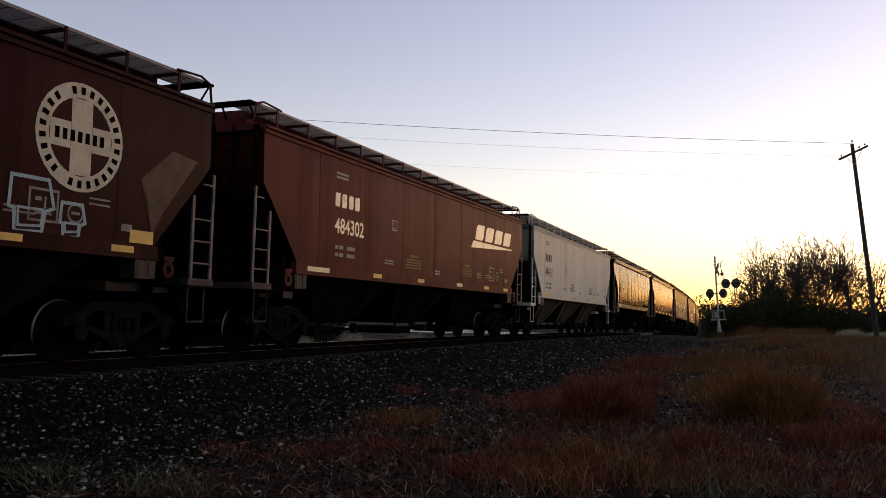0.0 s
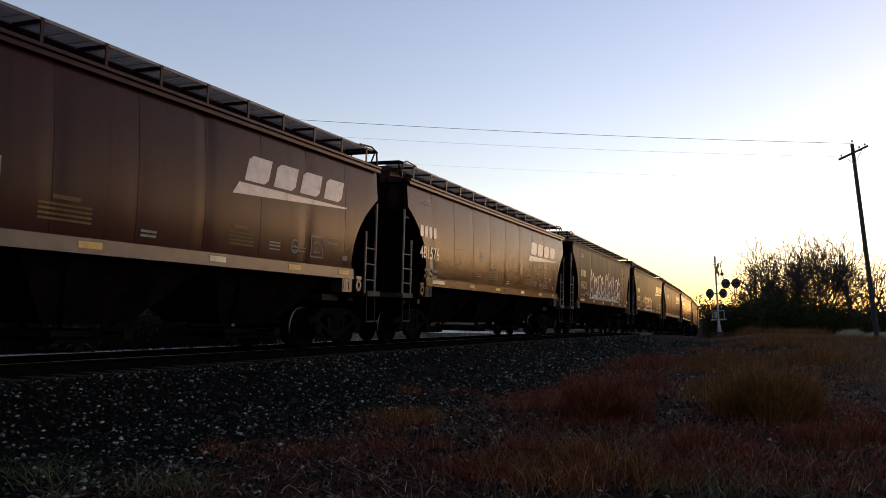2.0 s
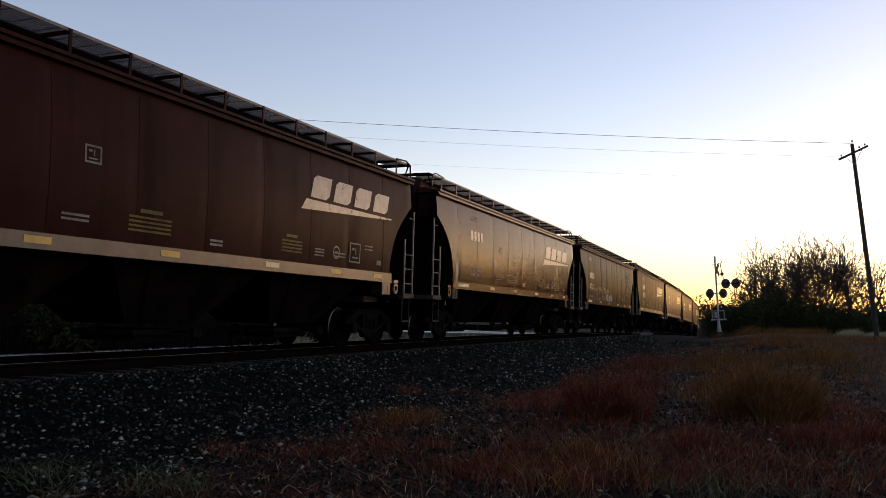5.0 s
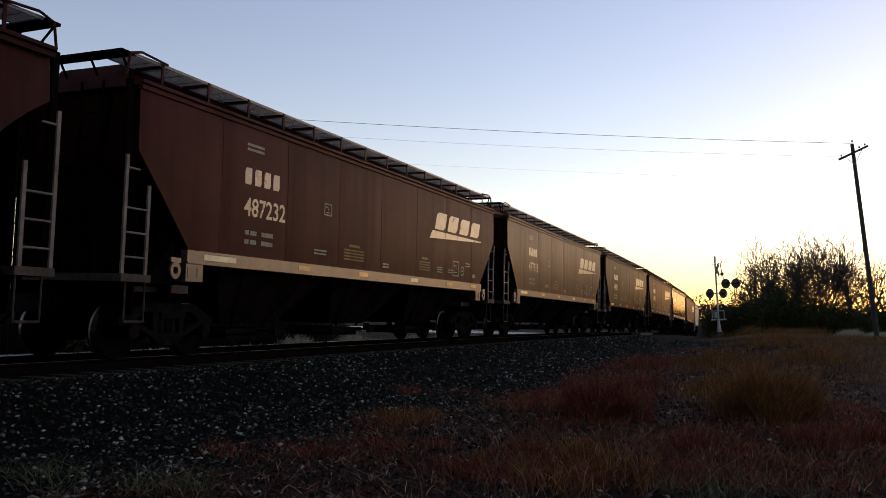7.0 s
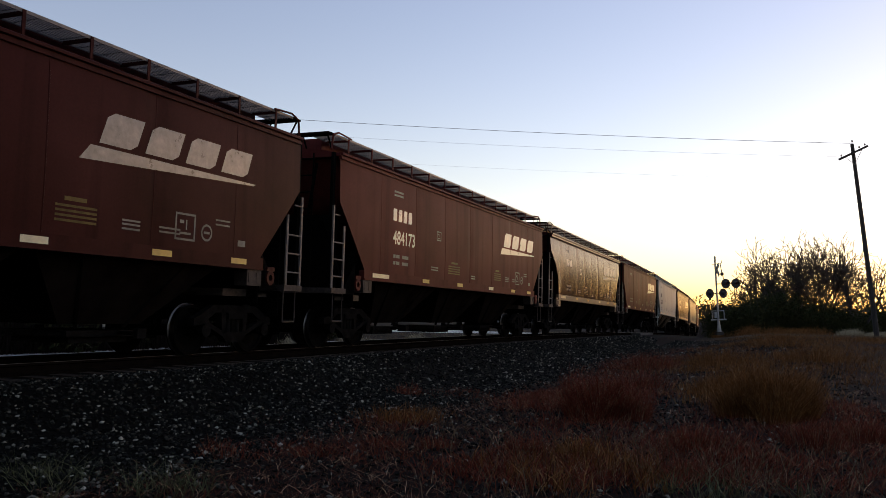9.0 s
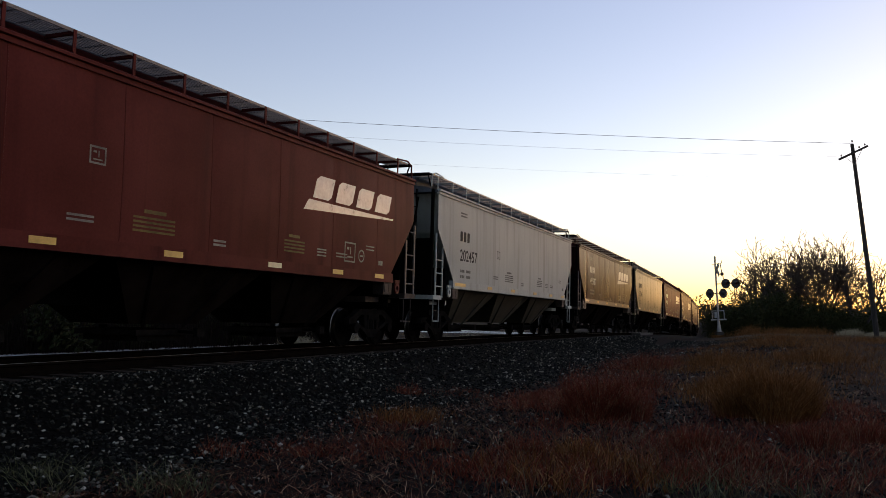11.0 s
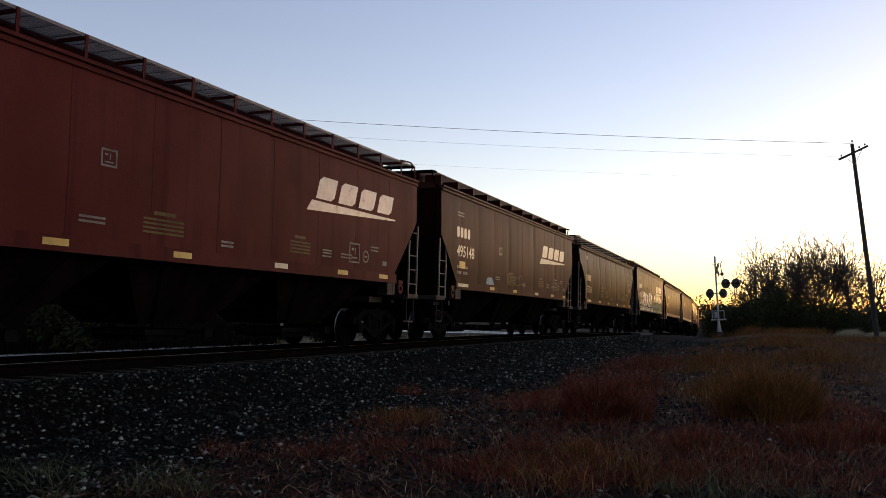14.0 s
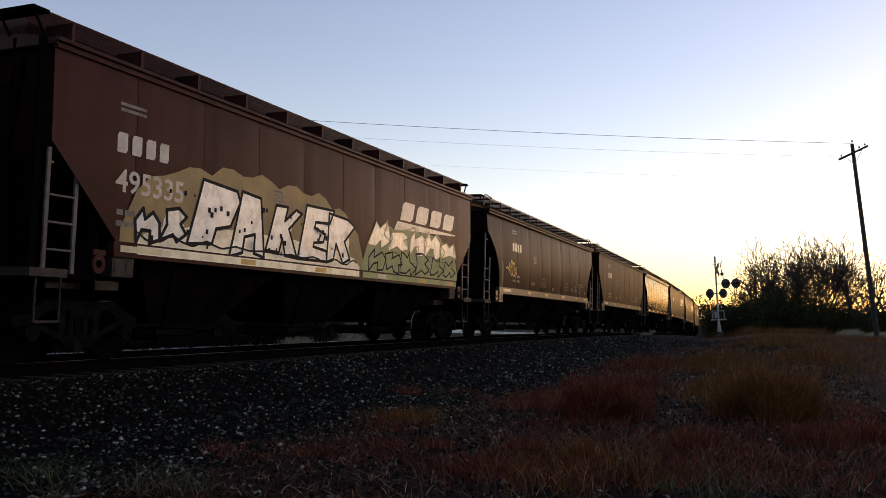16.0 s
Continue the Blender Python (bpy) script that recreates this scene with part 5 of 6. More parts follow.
def hopper_car(k, colour, label, number="", mark=M_LETTER, logo="", sill=None, tape=M_WHITETAPE, name_mark=True, dull=False, spot=(-5.65, 0.0, 2.97), data=()):
    """One covered hopper car with all its parts; its origin is on the rails under its middle, its near flank faces -y."""
    car = new("hopper_car")
    tagged(car, label, "freight car", group="covered hopper cars of the train")
    P, K = PAINT[colour], k.name
    if sill is None:
        sill = P
    body = part("body", lambda: shell(k), P, car, key=K + "shell")
    # white and grey cars get their roof shade from the dark hatch colour
    part("roof", lambda: roof(k), M_HATCH if colour in ("white", "grey") else P, car, key=K + "roof")
    part("roof_hatch", lambda: hatch(k), M_HATCH if colour in ("white", "grey") else P, car, key=K + "hatch")
    for side in (-1, 1):
        part("top_chord", lambda: chord(k, side), P, car, key=K + f"chord{side}")
        part("side_sill", lambda: side_sill(k, side), sill, car, key=K + f"sill{side}")
        if k.open_walk:
            part("running_board", lambda: walkway(k, side), M_GRATE, car, "galvanised roof walkway", key=K + f"walk{side}")
        else:
            part("running_board", lambda: low_walkway(k, side), P, car, "low roof walkway", key=K + f"lowwalk{side}")
    if k.open_walk:
        for i in range(14):
            for side in (-1, 1):
                b = part("walkway_bracket", lambda: bracket(k, side), P, car, key=K + f"bracket{side}")
                b.location.x = (i - 6.5) * PITCH
    for i in range(1, k.seams):
        x = -k.hl + i * 2 * k.hl / k.seams
        for side in (-1, 1):
            part("panel_seam", lambda: seam(k, x, side), P, body, key=K + f"seam{i}{side}")
    for end in (-1, 1):
        part("end_walkway", lambda: end_walk(k, end), M_BLACK, car, key=K + f"endwalk{end}")
        for y in (-1.3, -0.65, 0, 0.65, 1.3):
            part("end_bracket", lambda: end_bracket(k, end), M_BLACK, car, key=K + f"endbracket{end}").location.y = y
        if k.open_walk:
            for side in (-1, 1):
                part("grab_rail", lambda: grab_loop(k, end, side), P, car, key=K + f"loop{end}{side}")
        part("end_platform", lambda: end_platform(k, end), P if colour in ("white", "grey", "tan") else M_PAD, car, key=K + f"plat{end}")
        # end parts are black where the gap between cars is only in shade
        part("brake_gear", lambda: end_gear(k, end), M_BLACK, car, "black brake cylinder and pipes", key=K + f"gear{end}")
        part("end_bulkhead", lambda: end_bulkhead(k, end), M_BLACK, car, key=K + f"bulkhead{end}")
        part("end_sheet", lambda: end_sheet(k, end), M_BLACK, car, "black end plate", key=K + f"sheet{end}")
        part("coupler", lambda: coupler(end), M_CAST, car, key=f"coupler{end}")
        for side in (-1, 1):
            part("ladder", lambda: end_ladder(k, end, side), M_LADDER if P is not PAINT["white"] and P is not PAINT["grey"] else P, car, "worn pale end ladder", key=K + f"ladder{end}{side}")
            # rungs and posts get black for shade instead of the car's paint
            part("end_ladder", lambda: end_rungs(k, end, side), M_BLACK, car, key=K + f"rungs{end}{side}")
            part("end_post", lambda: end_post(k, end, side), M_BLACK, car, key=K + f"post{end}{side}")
            r = part("lifting_eye", lambda: lift_ring(side), sill, car, key=f"ring{side}")
            r.location.x = end * (k.hl - 0.95)
            r = part("jacking_pad", lambda: jacking_pad(side), sill if sill is not P else M_PAD, car, "grimy jacking pad", key=f"pad{side}")
            r.location.x = end * (k.hl - 1.45)
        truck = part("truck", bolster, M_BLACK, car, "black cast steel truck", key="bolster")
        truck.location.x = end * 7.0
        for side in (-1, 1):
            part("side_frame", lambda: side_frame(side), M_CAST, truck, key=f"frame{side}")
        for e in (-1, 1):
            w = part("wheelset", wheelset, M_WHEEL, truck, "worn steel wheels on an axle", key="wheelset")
            if len(w.data.materials) < 2:
                w.data.materials.append(M_TYRE)
            w.location.x = e * 0.89
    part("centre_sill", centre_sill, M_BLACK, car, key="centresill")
    # bays take a shaded copy of the body's paint
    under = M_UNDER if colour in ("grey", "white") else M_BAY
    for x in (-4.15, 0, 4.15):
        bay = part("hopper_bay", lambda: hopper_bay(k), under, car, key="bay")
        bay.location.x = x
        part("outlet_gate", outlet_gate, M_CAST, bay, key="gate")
    # lettering on the near flank
    M2 = M_LETTER_DULL if dull else mark
    if name_mark:
        for bm in mark_blocks(spot[0], 3.19 + spot[1], 3 if colour == "grey" else 4, 1.05 if colour == "white" else 1.22, 0.31):
            part("mark_block", on_flank(bm, k), M2, body)
    if number:
        part("car_number", on_flank(digits(number, spot[0], 2.60 + spot[1], 0.35, wide=0.82 if colour == "white" else 1.06 if k.hl < 8.3 else 0.94), k), M2, body, "painted car number")
    ink = mark is M_INK
    small = [(spot[0] + 0.05, 3.92, 0.55, 0.05), (spot[0] + 0.05, 3.83, 0.55, 0.05), (-3.13, 2.13, 0.5, 0.035), (-3.13, 2.06, 0.5, 0.035), (0.1, 2.03, 0.35, 0.04), (0.1, 1.96, 0.35, 0.04)]
    small += [(3.55, z, 0.38, 0.03) for z in (2.03, 2.10, 2.16)] + [(4.35, z, 0.5, 0.03) for z in (2.06, 2.13)] + [(5.75, z, 0.4, 0.03) for z in (2.32, 2.40)] + [(6.4, 2.0, 0.22, 0.11)]
    part("stencil", on_flank(bars(small), k), M_GREYINK if ink else M_STENCIL, body, "small stencilled data as plain bars")["kind"] = "stuff"
    if data:
        for i, words in enumerate(data):
            part("stencil_line", on_flank(digits(words, max(spot[0] + 0.05, -7.25), 2.24 + spot[1] - i * 0.17, 0.10, thick=0.004), k), M_STENCIL, body, "stencilled weight limit")
    else:
        rows = [(max(spot[0], -7.3) + u, 2.24 + spot[1] - i * 0.17, w, 0.085) for i in (0, 1) for u, w in ((0.05, 0.13), (0.22, 0.2), (0.58, 0.38))]
        part("stencil", on_flank(bars(rows), k), M_GREYINK if ink else M_STENCIL, body)["kind"] = "stuff"
    rows = [(x, z, w, 0.035) for x, w in ((-1.85, 0.95), (2.3, 0.75)) for z in (2.03, 2.10, 2.17, 2.24)] + [(x, 2.33, w, 0.06) for x, w in ((-1.62, 0.5), (2.45, 0.4))]
    part("stencil", on_flank(bars(rows), k), M_GREYINK if ink else M_OCHRE, body, "faded ochre stencilled block")["kind"] = "stuff"
    bx, rx = (5.05, 4.45) if k.soft else (4.72, 5.52)
    if not ink:
        part("data_panel", on_flank(frame_box(bx, 1.98, 0.50, 0.46, 0.035), k), M_STENCIL, body, "small outlined data panel")
        part("round_stencil", on_flank(ring_mark(rx, 2.16, 0.15), k), M_STENCIL, body, "small round inspection stencil")
    part("data_panel", on_flank(frame_box(-2.78, 2.93 + min(0, spot[1] * 1.3), 0.32, 0.27, 0.03), k), M_GREYINK if ink else M_STENCIL, body)
    if logo == "wedge":
        for i, bm in enumerate(wedge_logo(spot[2], 2.97)):
            part("logo_block" if i else "logo_stripe", on_flank(bm, k), M_LETTER if not (dull or number in ("487232", "487011")) else M_LETTER_DULL, body, "" if i else "tapering stripe under the logo")
    if logo == "emblem":
        ex = spot[2] if spot[2] > 6 else 5.55
        e = part("emblem", on_flank(emblem(ex, 3.26, 0.79 if ex < 6 else 0.70), k, lift=0.006), M_OLDRING if dull else M_CREAMRING, body, "round cream emblem with a cross")
        part("emblem_writing", on_flank(emblem_bars(ex, 3.26, 0.79 if ex < 6 else 0.70), k, lift=0.010), PAINT["brown"] if dull else M_BLACK, e, "dark bars for the ring's writing")["kind"] = "stuff"
    for x, w in ((-6.75, 0.9), (-3.75, 0.45), (-1.15, 0.45), (1.75, 0.45), (4.2, 0.45), (6.2, 0.45)):
        t = part("reflective_tape", lambda: tape_strip(w), tape if (x * 7) % 2 < 1 or tape is M_YELLOW else M_YELLOW, car, "reflective tape strip on the sill", key=f"tape{w}")
        t.location.x = x
    return car


def tape_strip(w):
    bm = bmesh.new()
    box(bm, 0, w, -1.607, -1.600, 1.68, 1.78)
    return bm


def ring_mark(x, z, r):
    """A small ring with a bar across it."""
    bm = bmesh.new()
    n = 14
    for i in range(n):
        t0, t1 = 2 * math.pi * i / n, 2 * math.pi * (i + 1) / n
        plate(bm, [(x + q * r * math.cos(t), z + q * r * math.sin(t)) for q, t in ((1, t0), (1, t1), (0.76, t1), (0.76, t0))])
    plate(bm, [(x - r * 0.5, z - r * 0.14), (x + r * 0.5, z - r * 0.14), (x + r * 0.5, z + r * 0.14), (x - r * 0.5, z + r * 0.14)])
    return bm


def frame_box(x, z, w, h, t=0.045):
    bm = bmesh.new()
    plate(bm, [(x, z), (x + w, z), (x + w, z + t), (x, z + t)])
    plate(bm, [(x, z + h - t), (x + w, z + h - t), (x + w, z + h), (x, z + h)])
    plate(bm, [(x, z + t + 0.001), (x + t, z + t + 0.001), (x + t, z + h - t - 0.001), (x, z + h - t - 0.001)])
    plate(bm, [(x + w - t, z + t + 0.001), (x + w, z + t + 0.001), (x + w, z + h - t - 0.001), (x + w - t, z + h - t - 0.001)])
    for u, v, p, q in ((0.22, 0.62, 0.42, 0.74), (0.52, 0.40, 0.58, 0.76), (0.22, 0.22, 0.78, 0.30)):
        plate(bm, [(x + w * u, z + h * v), (x + w * p, z + h * v), (x + w * p, z + h * q), (x + w * u, z + h * q)])
    return bm


RED, BRN, DRK = "red covered hopper car", "brown covered hopper car", "dark brown round-sided covered hopper car"
# kind, paint, label, number, lettering, logo, sill, dull
TRAIN = [
    (FLAT, "brown", BRN + " with a round cream emblem and spray-painted chairs", "", M_LETTER, "emblem", None, False),
    (FLAT, "bright", "bright red covered hopper car with a white logo", "484302", M_LETTER, "wedge", None, False),
    (SHORT, "white", "clean white-grey covered hopper car with black lettering", "447421", M_INK, "", None, False),
    (SHORT_ROUND, "dark", DRK + " with a pale sill", "490105", M_LETTER, "wedge", M_SILL, False),
    (ROUND, "dark", DRK + " with ribbed panels", "481576", M_LETTER, "wedge", None, False),
    (CURVED, "brown", BRN + " with large white outlined graffiti", "476213", M_LETTER, "emblem", None, True),
    (CURVED, "brown", BRN + " with orange graffiti", "482002", M_LETTER, "wedge", None, False),
    (ROUND, "brown", BRN + ", weathered", "", M_LETTER, "wedge", M_SILL, True),
    (ROUND, "dark", DRK + ", weathered", "", M_LETTER, "wedge", None, True),
    (ROUND, "brown", BRN + " with a round emblem and small graffiti", "476017", M_LETTER, "emblem", None, True),
    (FLAT, "red", RED + " with a worn white logo", "487232", M_LETTER, "wedge", M_SILL, True),
    (FLAT, "dusty", "dusty brown-red covered hopper car with faded lettering", "477918", M_LETTER, "wedge", M_SILL, True),
    (FLAT, "red", RED + " with a peeling white logo", "487011", M_LETTER, "wedge", None, False),
    (FLAT, "bright", RED + " with clean white lettering", "484173", M_LETTER, "wedge", None, False),
    (ROUND, "dark", DRK + ", dusty", "", M_LETTER, "wedge", M_SILL, True),
    (FLAT, "bright", RED + " with a large white logo", "", M_LETTER, "wedge", None, False),
    (SHORT, "grey", "pale grey covered hopper car with black lettering", "202457", M_INK, "", None, False),
    (SHORT_PANEL, "plum", "dark brown covered hopper car with a white logo", "495887", M_LETTER, "wedge", M_SILL, False),
    (SHORT_PANEL, "tan", "cream covered hopper car with dark lettering and ribs", "353845", M_INK, "", None, False),
    (PANEL, "bright", "red-brown ribbed covered hopper car", "489510", M_LETTER, "wedge", None, False),
    (TALL, "red", "brown ribbed covered hopper car with a small tag", "495148", M_LETTER, "wedge", None, False),
    (ROUND, "brown", BRN + " with a faded round emblem", "475066", M_LETTER, "emblem", None, True),
    (TALL, "dusty", "brown ribbed covered hopper car with large cream graffiti", "495335", M_LETTER, "wedge", None, False),
    (ROUND, "brown", BRN + ", weathered", "", M_LETTER, "", M_SILL, True),
    (FLAT, "red", RED + ", weathered", "", M_LETTER, "", M_SILL, True),
    (ROUND, "dark", DRK + ", weathered", "", M_LETTER, "wedge", None, True),
    (FLAT, "red", RED + ", weathered", "", M_LETTER, "wedge", None, True),
    (ROUND, "brown", BRN + ", weathered", "", M_LETTER, "wedge", None, True),
    (FLAT, "red", RED + ", weathered", "", M_LETTER, "wedge", None, True),
    (ROUND, "brown", BRN + ", weathered", "", M_LETTER, "wedge", None, True),
    (FLAT, "red", RED + ", weathered", "", M_LETTER, "wedge", None, True),
]
CARS = []
# where lettering and logo start, and how much lower they stand, on cars that differ
SPOTS = {2: (-6.3, -0.06, 3), 3: (-6.0, -0.33, 2.33), 4: (-7.62, -0.24, 2.78), 5: (-6.6, -0.3, 3), 6: (-6.85, -0.34, 3.4), 9: (-6.4, -0.3, 3), 12: (-5.65, 0, 2.66), 18: (-6.3, 0, 3), 19: (-6.6, 0.02, 2.85), 16: (-6.35, -0.12, 3), 17: (-5.6, 0, 2.5), 20: (-6.86, 0, 2.42), 21: (-7.0, -0.46, 6.45), 22: (-6.9, 0, 2.6)}
for kind_, colour_, label_, number_, mark_, logo_, sill_, dull_ in TRAIN:
    CARS.append(hopper_car(kind_, colour_, label_, number_, mark_, logo_, sill_, M_YELLOW if colour_ in ("white", "grey") else M_WHITETAPE, bool(number_) or dull_, dull_, SPOTS.get(len(CARS), (-5.65, 0.0, 2.95)), ("LD LMT 224300", "LT WT   61700") if len(CARS) in (11, 21) else ()))


# ---- spray paint and marks of single cars ----
BLOCKS = [
    [(0, 0), (0.04, 1), (0.86, 1), (1, 0.82), (0.94, 0.42), (0.56, 0.36), (0.50, 0.02)],
    [(0.02, 0), (0.22, 1), (0.74, 0.94), (1, 0.02), (0.70, 0), (0.62, 0.30), (0.42, 0.30), (0.34, 0)],
    [(0, 0.02), (0.06, 1), (0.40, 0.97), (0.42, 0.66), (0.70, 1), (1, 0.92), (0.66, 0.50), (1, 0), (0.62, 0.02), (0.40, 0.34), (0.36, 0)],
    [(0, 0), (0, 0.97), (0.96, 1), (0.94, 0.76), (0.46, 0.72), (0.46, 0.60), (0.84, 0.58), (0.84, 0.38), (0.46, 0.36), (0.46, 0.24), (1, 0.22), (1, 0)],
    [(0.02, 0), (0, 0.94), (0.72, 1), (1, 0.78), (0.70, 0.48), (1.05, 0.02), (0.66, 0), (0.42, 0.34), (0.38, 0)],
]
FORMS = [
    [(0, 0.1), (0.2, 0.95), (0.5, 0.75), (0.75, 1), (0.7, 0.55), (1, 0.35), (0.65, 0), (0.6, 0.3), (0.35, 0.05)],
    [(0.05, 0), (0, 0.6), (0.3, 1), (0.35, 0.65), (0.7, 0.9), (1, 0.6), (0.9, 0.1), (0.6, 0), (0.55, 0.4), (0.3, 0.35)],
    [(0.1, 0.15), (0, 0.8), (0.45, 1), (0.4, 0.7), (0.8, 0.85), (1, 0.45), (0.75, 0.4), (0.9, 0), (0.5, 0.1), (0.45, 0.35)],
    [(0, 0), (0.15, 0.55), (0.05, 0.9), (0.55, 1), (0.95, 0.8), (0.7, 0.6), (1, 0.25), (0.7, 0.05), (0.4, 0.25)],
    [(0.1, 0), (0.3, 0.4), (0, 0.7), (0.4, 0.95), (0.6, 0.7), (0.95, 1), (0.85, 0.5), (1, 0.1), (0.55, 0.2)],
]


def car_side(i):
    return next(o for o in CARS[i].children if o.name.split(".")[0] == "body"), TRAIN[i][0]


def spray(i, name, bm, mat, lift=0.008, label=""):
    body, k = car_side(i)
    ob = part(name, on_flank(bm, k, lift=lift), mat, body, label)
    if name == "tag" or name.startswith("graffiti"):
        ob["kind"] = "stuff"
    return ob


def on_sill(i, runs):
    """Overspray along the side sill of a car."""
    for x, w, mat in runs:
        bm = bmesh.new()
        box(bm, x, x + w, -1.606, -1.600, 1.665, 1.80)
        part("sill_overspray", bm, mat, CARS[i], "spray paint on the sill")


def wild(i, x0, x1, z0, z1, n, seed, line, fill=None, w=0.08, order=None, second=None, forms=FORMS, loose=1.0):
    """Interlocking angular shapes between x0 and x1: filled patches under an outline."""
    rng = np.random.default_rng(seed)
    lines, fills, fills2 = bmesh.new(), bmesh.new(), bmesh.new()
    step = (x1 - x0) / n
    for j in range(n):
        form = forms[int(rng.integers(0, len(forms)))] if order is None else forms[order[j % len(order)]]
        lo, hi = z0 + rng.uniform(0, 0.1) * (z1 - z0), z1 - rng.uniform(0, 0.25) * (z1 - z0)
        lean = rng.uniform(-0.2, 0.25) * step * loose
        pts = []
        for u, v in form:
            pts.append((x0 + step * (j + u * 1.02) + lean * v + rng.uniform(-0.06, 0.06) * step * loose, lo + (hi - lo) * v + rng.uniform(-0.05, 0.05) * (hi - lo) * loose))
        if fill:
            plate(fills if not second or j % 2 == 0 else fills2, pts)
        stroke(lines, pts + pts[:1], w)
    if fill:
        spray(i, "graffiti_fill", fills, fill, 0.008, "spray-painted angular shapes")["kind"] = "stuff"
        if second:
            spray(i, "graffiti_fill", fills2, second, 0.008)
        else:
            fills2.free()
    else:
        fills.free()
        fills2.free()
    spray(i, "graffiti_outline", lines, line, 0.012, "painted outline of the graffiti")["kind"] = "stuff"


def cloud_patch(x0, x1, z0, z1, seed, n=26):
    """A patch with a lumpy upper edge."""
    rng = np.random.default_rng(seed)
    bm = bmesh.new()
    top = [(x0 + (x1 - x0) * j / n, z0 + (z1 - z0) * (0.15 + 0.85 * math.sqrt(max(0.0, 1 - abs(2 * j / n - 1) ** 3))) * (0.86 + 0.14 * abs(math.sin(j * 0.9)) * rng.uniform(0.7, 1))) for j in range(n + 1)]
    for (a, za), (b, zb) in zip(top, top[1:]):
        plate(bm, [(a, z0), (b, z0), (b, zb), (a, za)])
    return bm


def squiggle(x0, x1, z0, z1, seed, n, w):
    rng = np.random.default_rng(seed)
    bm = bmesh.new()
    pts, mid, amp = [], (z0 + z1) / 2, (z1 - z0) / 2
    ph = rng.uniform(0, 6)
    for j in range(n * 5):
        u = j / (n * 5 - 1)
        a = 2 * math.pi * u * n / 3.2 + ph
        swing = amp * (0.55 + 0.45 * math.sin(5 * u + ph))
        pts.append((x0 + (x1 - x0) * u + 0.55 * swing * math.cos(a * 1.03), mid + swing * math.sin(a) * (0.8 + 0.2 * math.sin(2.3 * a))))
    stroke(bm, pts, w)
    return bm


# the first car: outlined chairs, a worn pale panel
bm = bmesh.new()
for x, z, s in ((4.42, 1.80, 1.0), (5.25, 1.78, 0.62)):
    w, h = 0.72 * s, 0.66 * s + 0.1
    stroke(bm, [(x, z + h * 0.45), (x + 0.02, z + h), (x + w * 0.85, z + h), (x + w, z + h * 0.5), (x + w * 0.8, z + h * 0.42), (x + w * 0.75, z + 0.04), (x + w * 0.15, z + 0.02), (x + w * 0.12, z + h * 0.42), (x, z + h * 0.45)], 0.05)
    stroke(bm, [(x + w * 0.2, z + h * 0.45), (x + w * 0.75, z + h * 0.45), (x + w * 0.72, z + 0.12), (x + w * 0.22, z + 0.1), (x + w * 0.2, z + h * 0.45)], 0.035)
spray(0, "graffiti_outline", bm, M_GRAF_BLUE, 0.012, "outlined chairs in pale spray paint")
bm = bmesh.new()
plate(bm, [(6.75, 2.85), (7.45, 3.42), (8.05, 3.34), (7.25, 2.35), (7.05, 1.95), (6.95, 2.5)])
spray(0, "bare_panel", bm, M_SCUFF, 0.006, "pale worn patch at the corner")
spray(0, "yellow_patch", bars([(6.58, 1.84, 0.5, 0.2)]), M_YELLOW, 0.008, "yellow tape patch")
# round dark car: yellow patch at the corner
spray(3, "yellow_patch", bars([(-6.95, 1.88, 0.45, 0.24)]), M_YELLOW, 0.008, "yellow tape patch")
# large outlined piece
wild(5, -4.5, 4.6, 1.86, 3.42, 9, 3, M_GRAF_WHITE, M_GRAF_RED, 0.062, order=[1, 0, 3, 2, 4])
spray(5, "graffiti_base", cloud_patch(-4.6, 4.6, 1.84, 2.02, 4), M_GRAF_BLUE, 0.007, "pale blue base of the graffiti")
spray(5, "yellow_patch", bars([(7.0, 1.86, 0.4, 0.22)]), M_YELLOW, 0.008, "yellow tape patch")
spray(5, "tag", squiggle(-5.6, -4.6, 1.9, 2.3, 6, 12, 0.035), M_GRAF_BLUE, 0.008, "small blue tag")
# orange piece
wild(6, -3.0, 1.25, 1.80, 2.86, 4, 9, M_GRAF_CREAM, M_GRAF_ORANGE, 0.09, order=[1, 3, 4, 2])
on_sill(6, [(-3.6, 4.9, M_GRAF_CREAM)])
wild(6, -5.9, -3.6, 1.86, 2.42, 6, 16, M_LETTER_DULL, None, 0.03)
wild(6, -5.5, -4.0, 1.95, 2.3, 5, 26, M_STENCIL, None, 0.025)
wild(6, -4.1, -3.1, 2.2, 2.66, 3, 27, M_GRAF_WHITE, None, 0.035)
wild(6, 3.9, 5.0, 1.88, 2.35, 3, 17, M_LETTER, None, 0.03)
wild(6, 6.0, 7.4, 1.9, 2.5, 5, 18, M_LETTER_DULL, None, 0.03)
# thin piece
wild(9, -5.2, -0.9, 1.72, 2.65, 6, 14, M_LETTER_DULL, None, 0.03)
wild(9, -1.7, 0.1, 1.70, 2.35, 3, 15, M_GRAF_BLUE, M_GRAF_BLUE, 0.03)
# small tags
wild(17, 2.85, 3.9, 1.96, 2.32, 4, 20, M_LETTER_DULL, None, 0.025)
spray(17, "tag", squiggle(-0.6, 0.6, 1.86, 1.96, 21, 16, 0.02), M_LETTER_DULL, 0.008)
wild(20, -1.85, 0.0, 1.9, 2.35, 5, 22, M_OCHRE, None, 0.03)
spray(20, "yellow_patch", bars([(-6.62, 2.24, 0.5, 0.22)]), M_YELLOW, 0.008, "yellow tape patch")
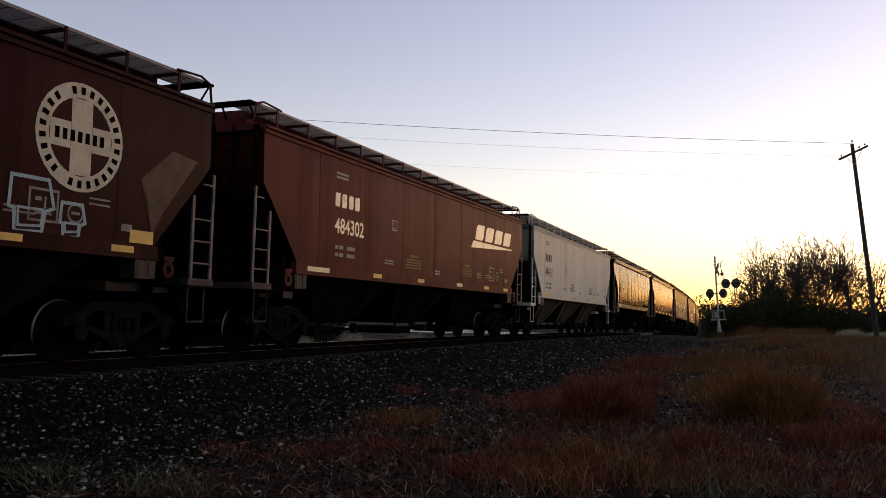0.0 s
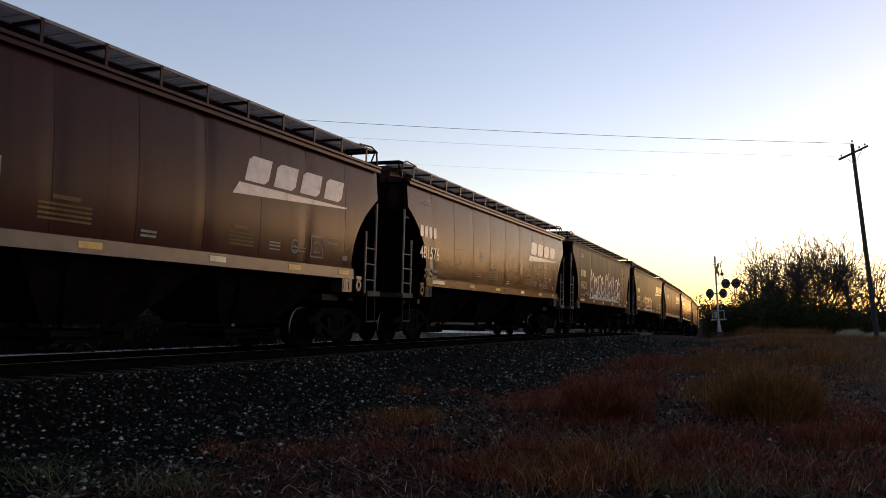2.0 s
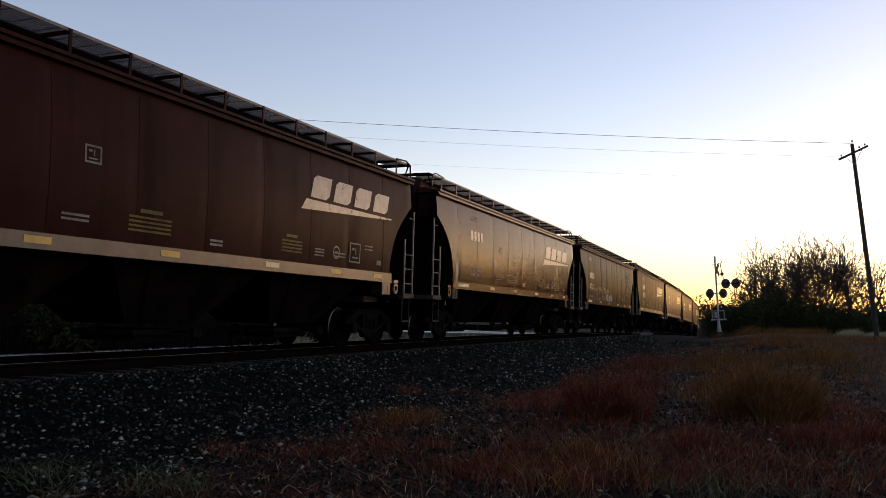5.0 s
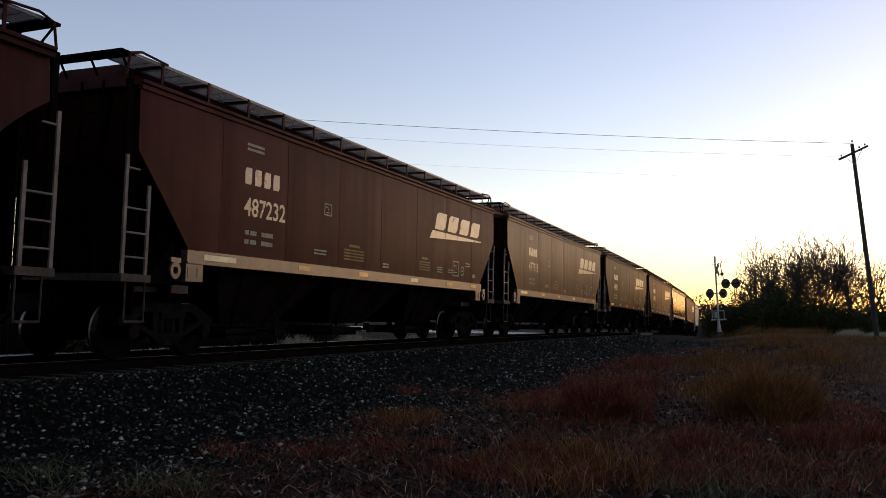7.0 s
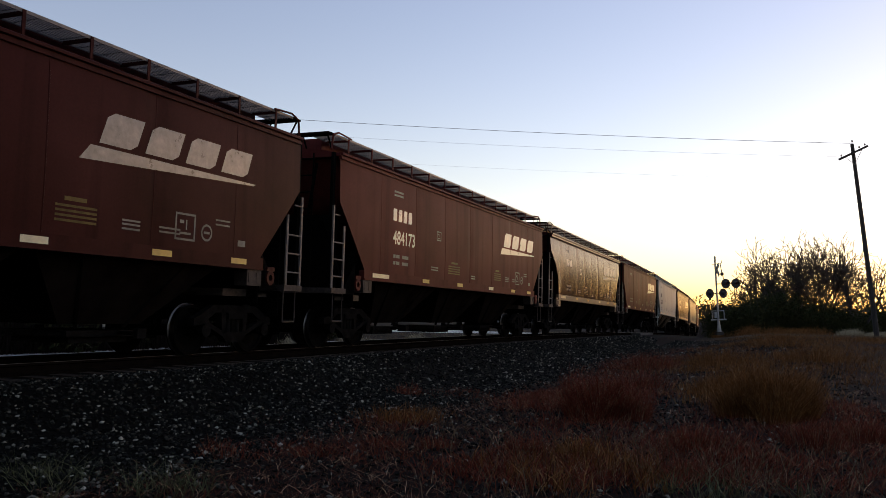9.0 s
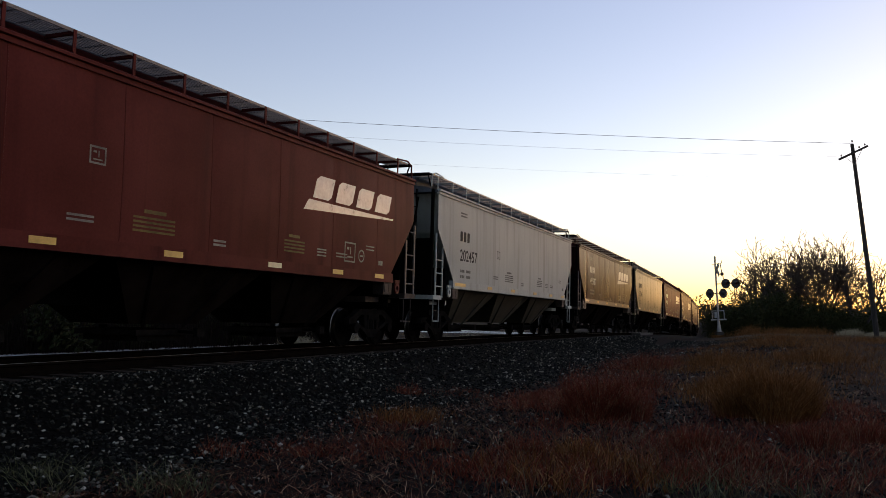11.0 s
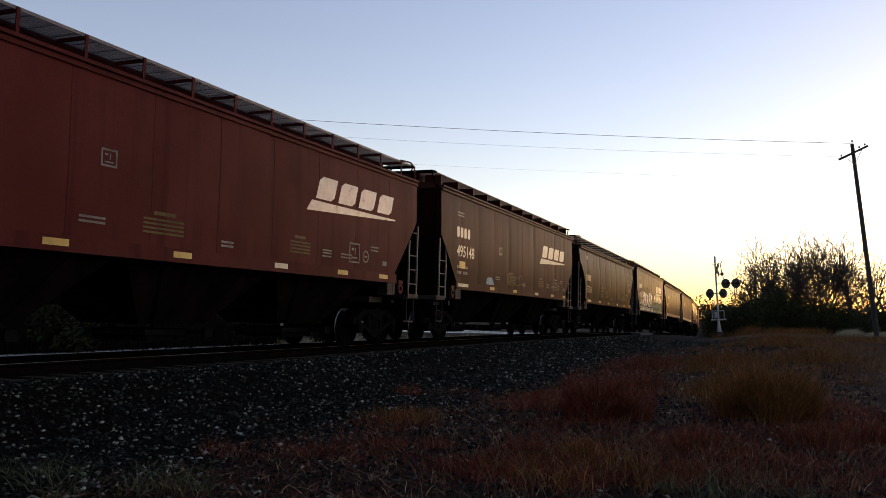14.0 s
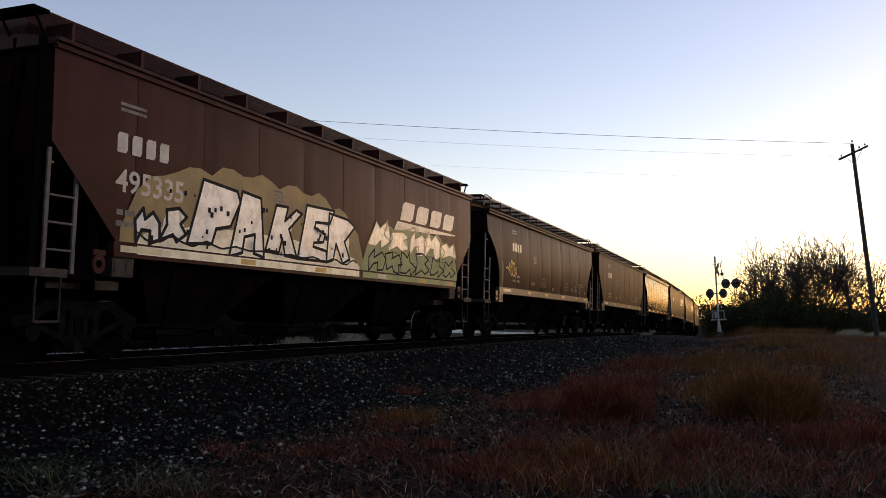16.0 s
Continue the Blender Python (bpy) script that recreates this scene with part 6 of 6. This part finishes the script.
spray(20, "blue_patch", cloud_patch(-4.1, -3.3, 1.86, 2.12, 23, 8), M_GRAF_BLUE, 0.007, "faint blue patch")
# the big cream piece with its ochre cloud and a green piece beside it
spray(22, "graffiti_cloud", cloud_patch(-6.75, 1.0, 1.84, 3.46, 31), M_GRAF_OCHRE, 0.006, "ochre cloud of spray paint")
spray(22, "graffiti_fill", cloud_patch(-6.4, 0.85, 1.835, 2.30, 32), M_GRAF_CREAM, 0.0075, "cream body of the graffiti")
on_sill(22, [(-6.4, 7.2, M_GRAF_CREAM), (0.98, 5.9, M_GRAF_GREEN)])
wild(22, -6.45, -5.3, 1.86, 2.55, 2, 34, M_INK, M_GRAF_WHITE, 0.06, order=[1, 3])
wild(22, -5.2, 0.35, 1.86, 3.24, 5, 33, M_INK, M_GRAF_WHITE, 0.06, order=[0, 1, 2, 3, 4], forms=BLOCKS, loose=1.25)
rng_ = np.random.default_rng(39)
spray(22, "graffiti_spots", bars([(x, z, w, w * 1.2) for x, z, w in zip(rng_.uniform(-6.3, 0.5, 46), rng_.uniform(1.88, 2.75, 46), rng_.uniform(0.03, 0.09, 46))]), M_INK, 0.016, "dark drips and spots")
spray(22, "graffiti_scrawl", squiggle(-6.4, 0.7, 1.86, 2.06, 35, 26, 0.035), M_INK, 0.014)
spray(22, "graffiti_cloud", cloud_patch(0.98, 7.0, 1.84, 3.18, 36), M_GRAF_GREEN, 0.006, "olive green cloud of spray paint")
wild(22, 1.2, 6.8, 2.35, 3.15, 5, 37, M_GRAF_OCHRE, M_GRAF_CREAM, 0.03)
wild(22, 1.2, 6.8, 1.84, 2.5, 6, 38, M_INK, M_GRAF_GREEN, 0.045)
spray(23, "tag", squiggle(-6.4, -5.2, 2.2, 2.9, 40, 14, 0.04), M_YELLOW, 0.008, "ochre scrawled tag")


# ---- what moves: the whole train rolls towards the camera along its line ----
MIDDLES = [2.93, 21.32, 39.45, 57.3, 75.53, 94.12, 112.89, 131.63, 150.17, 168.63, 187.1, 205.44, 223.8, 242.25, 260.53, 278.86, 297.05, 315.07, 333.1, 351.35, 369.56, 387.81, 405.98, 424.18, 442.68, 461.03, 479.38, 497.73, 516.08, 534.43, 552.78]
# metres run since the start, every half second
RUN = [0.0, 11.62, 23.3, 36.06, 47.63, 59.89, 70.34, 83.67, 95.61, 108.15, 120.28, 132.41, 144.54, 157.52, 169.1, 181.81, 192.64, 206.58, 218.0, 230.99, 243.14, 255.28, 267.43, 279.65, 292.18, 304.98, 316.61, 329.35, 339.7, 353.54, 366.27, 377.34, 389.92]


def motions():
    for car, mid in zip(CARS, MIDDLES):
        rows = []
        for i, run in enumerate(RUN):
            s = mid - run
            q, th = on_line(s)
            grade = math.degrees(math.atan(fall(s)))
            # local x points away along the line, local -y to the near side
            rows.append((i / 2, Matrix.Translation(q) @ pose(0, 0, 0, 0, 0, 90 + math.degrees(th)) @ pose(0, 0, 0, 0, -grade, 0)))
        walk(car, rows)


motions()
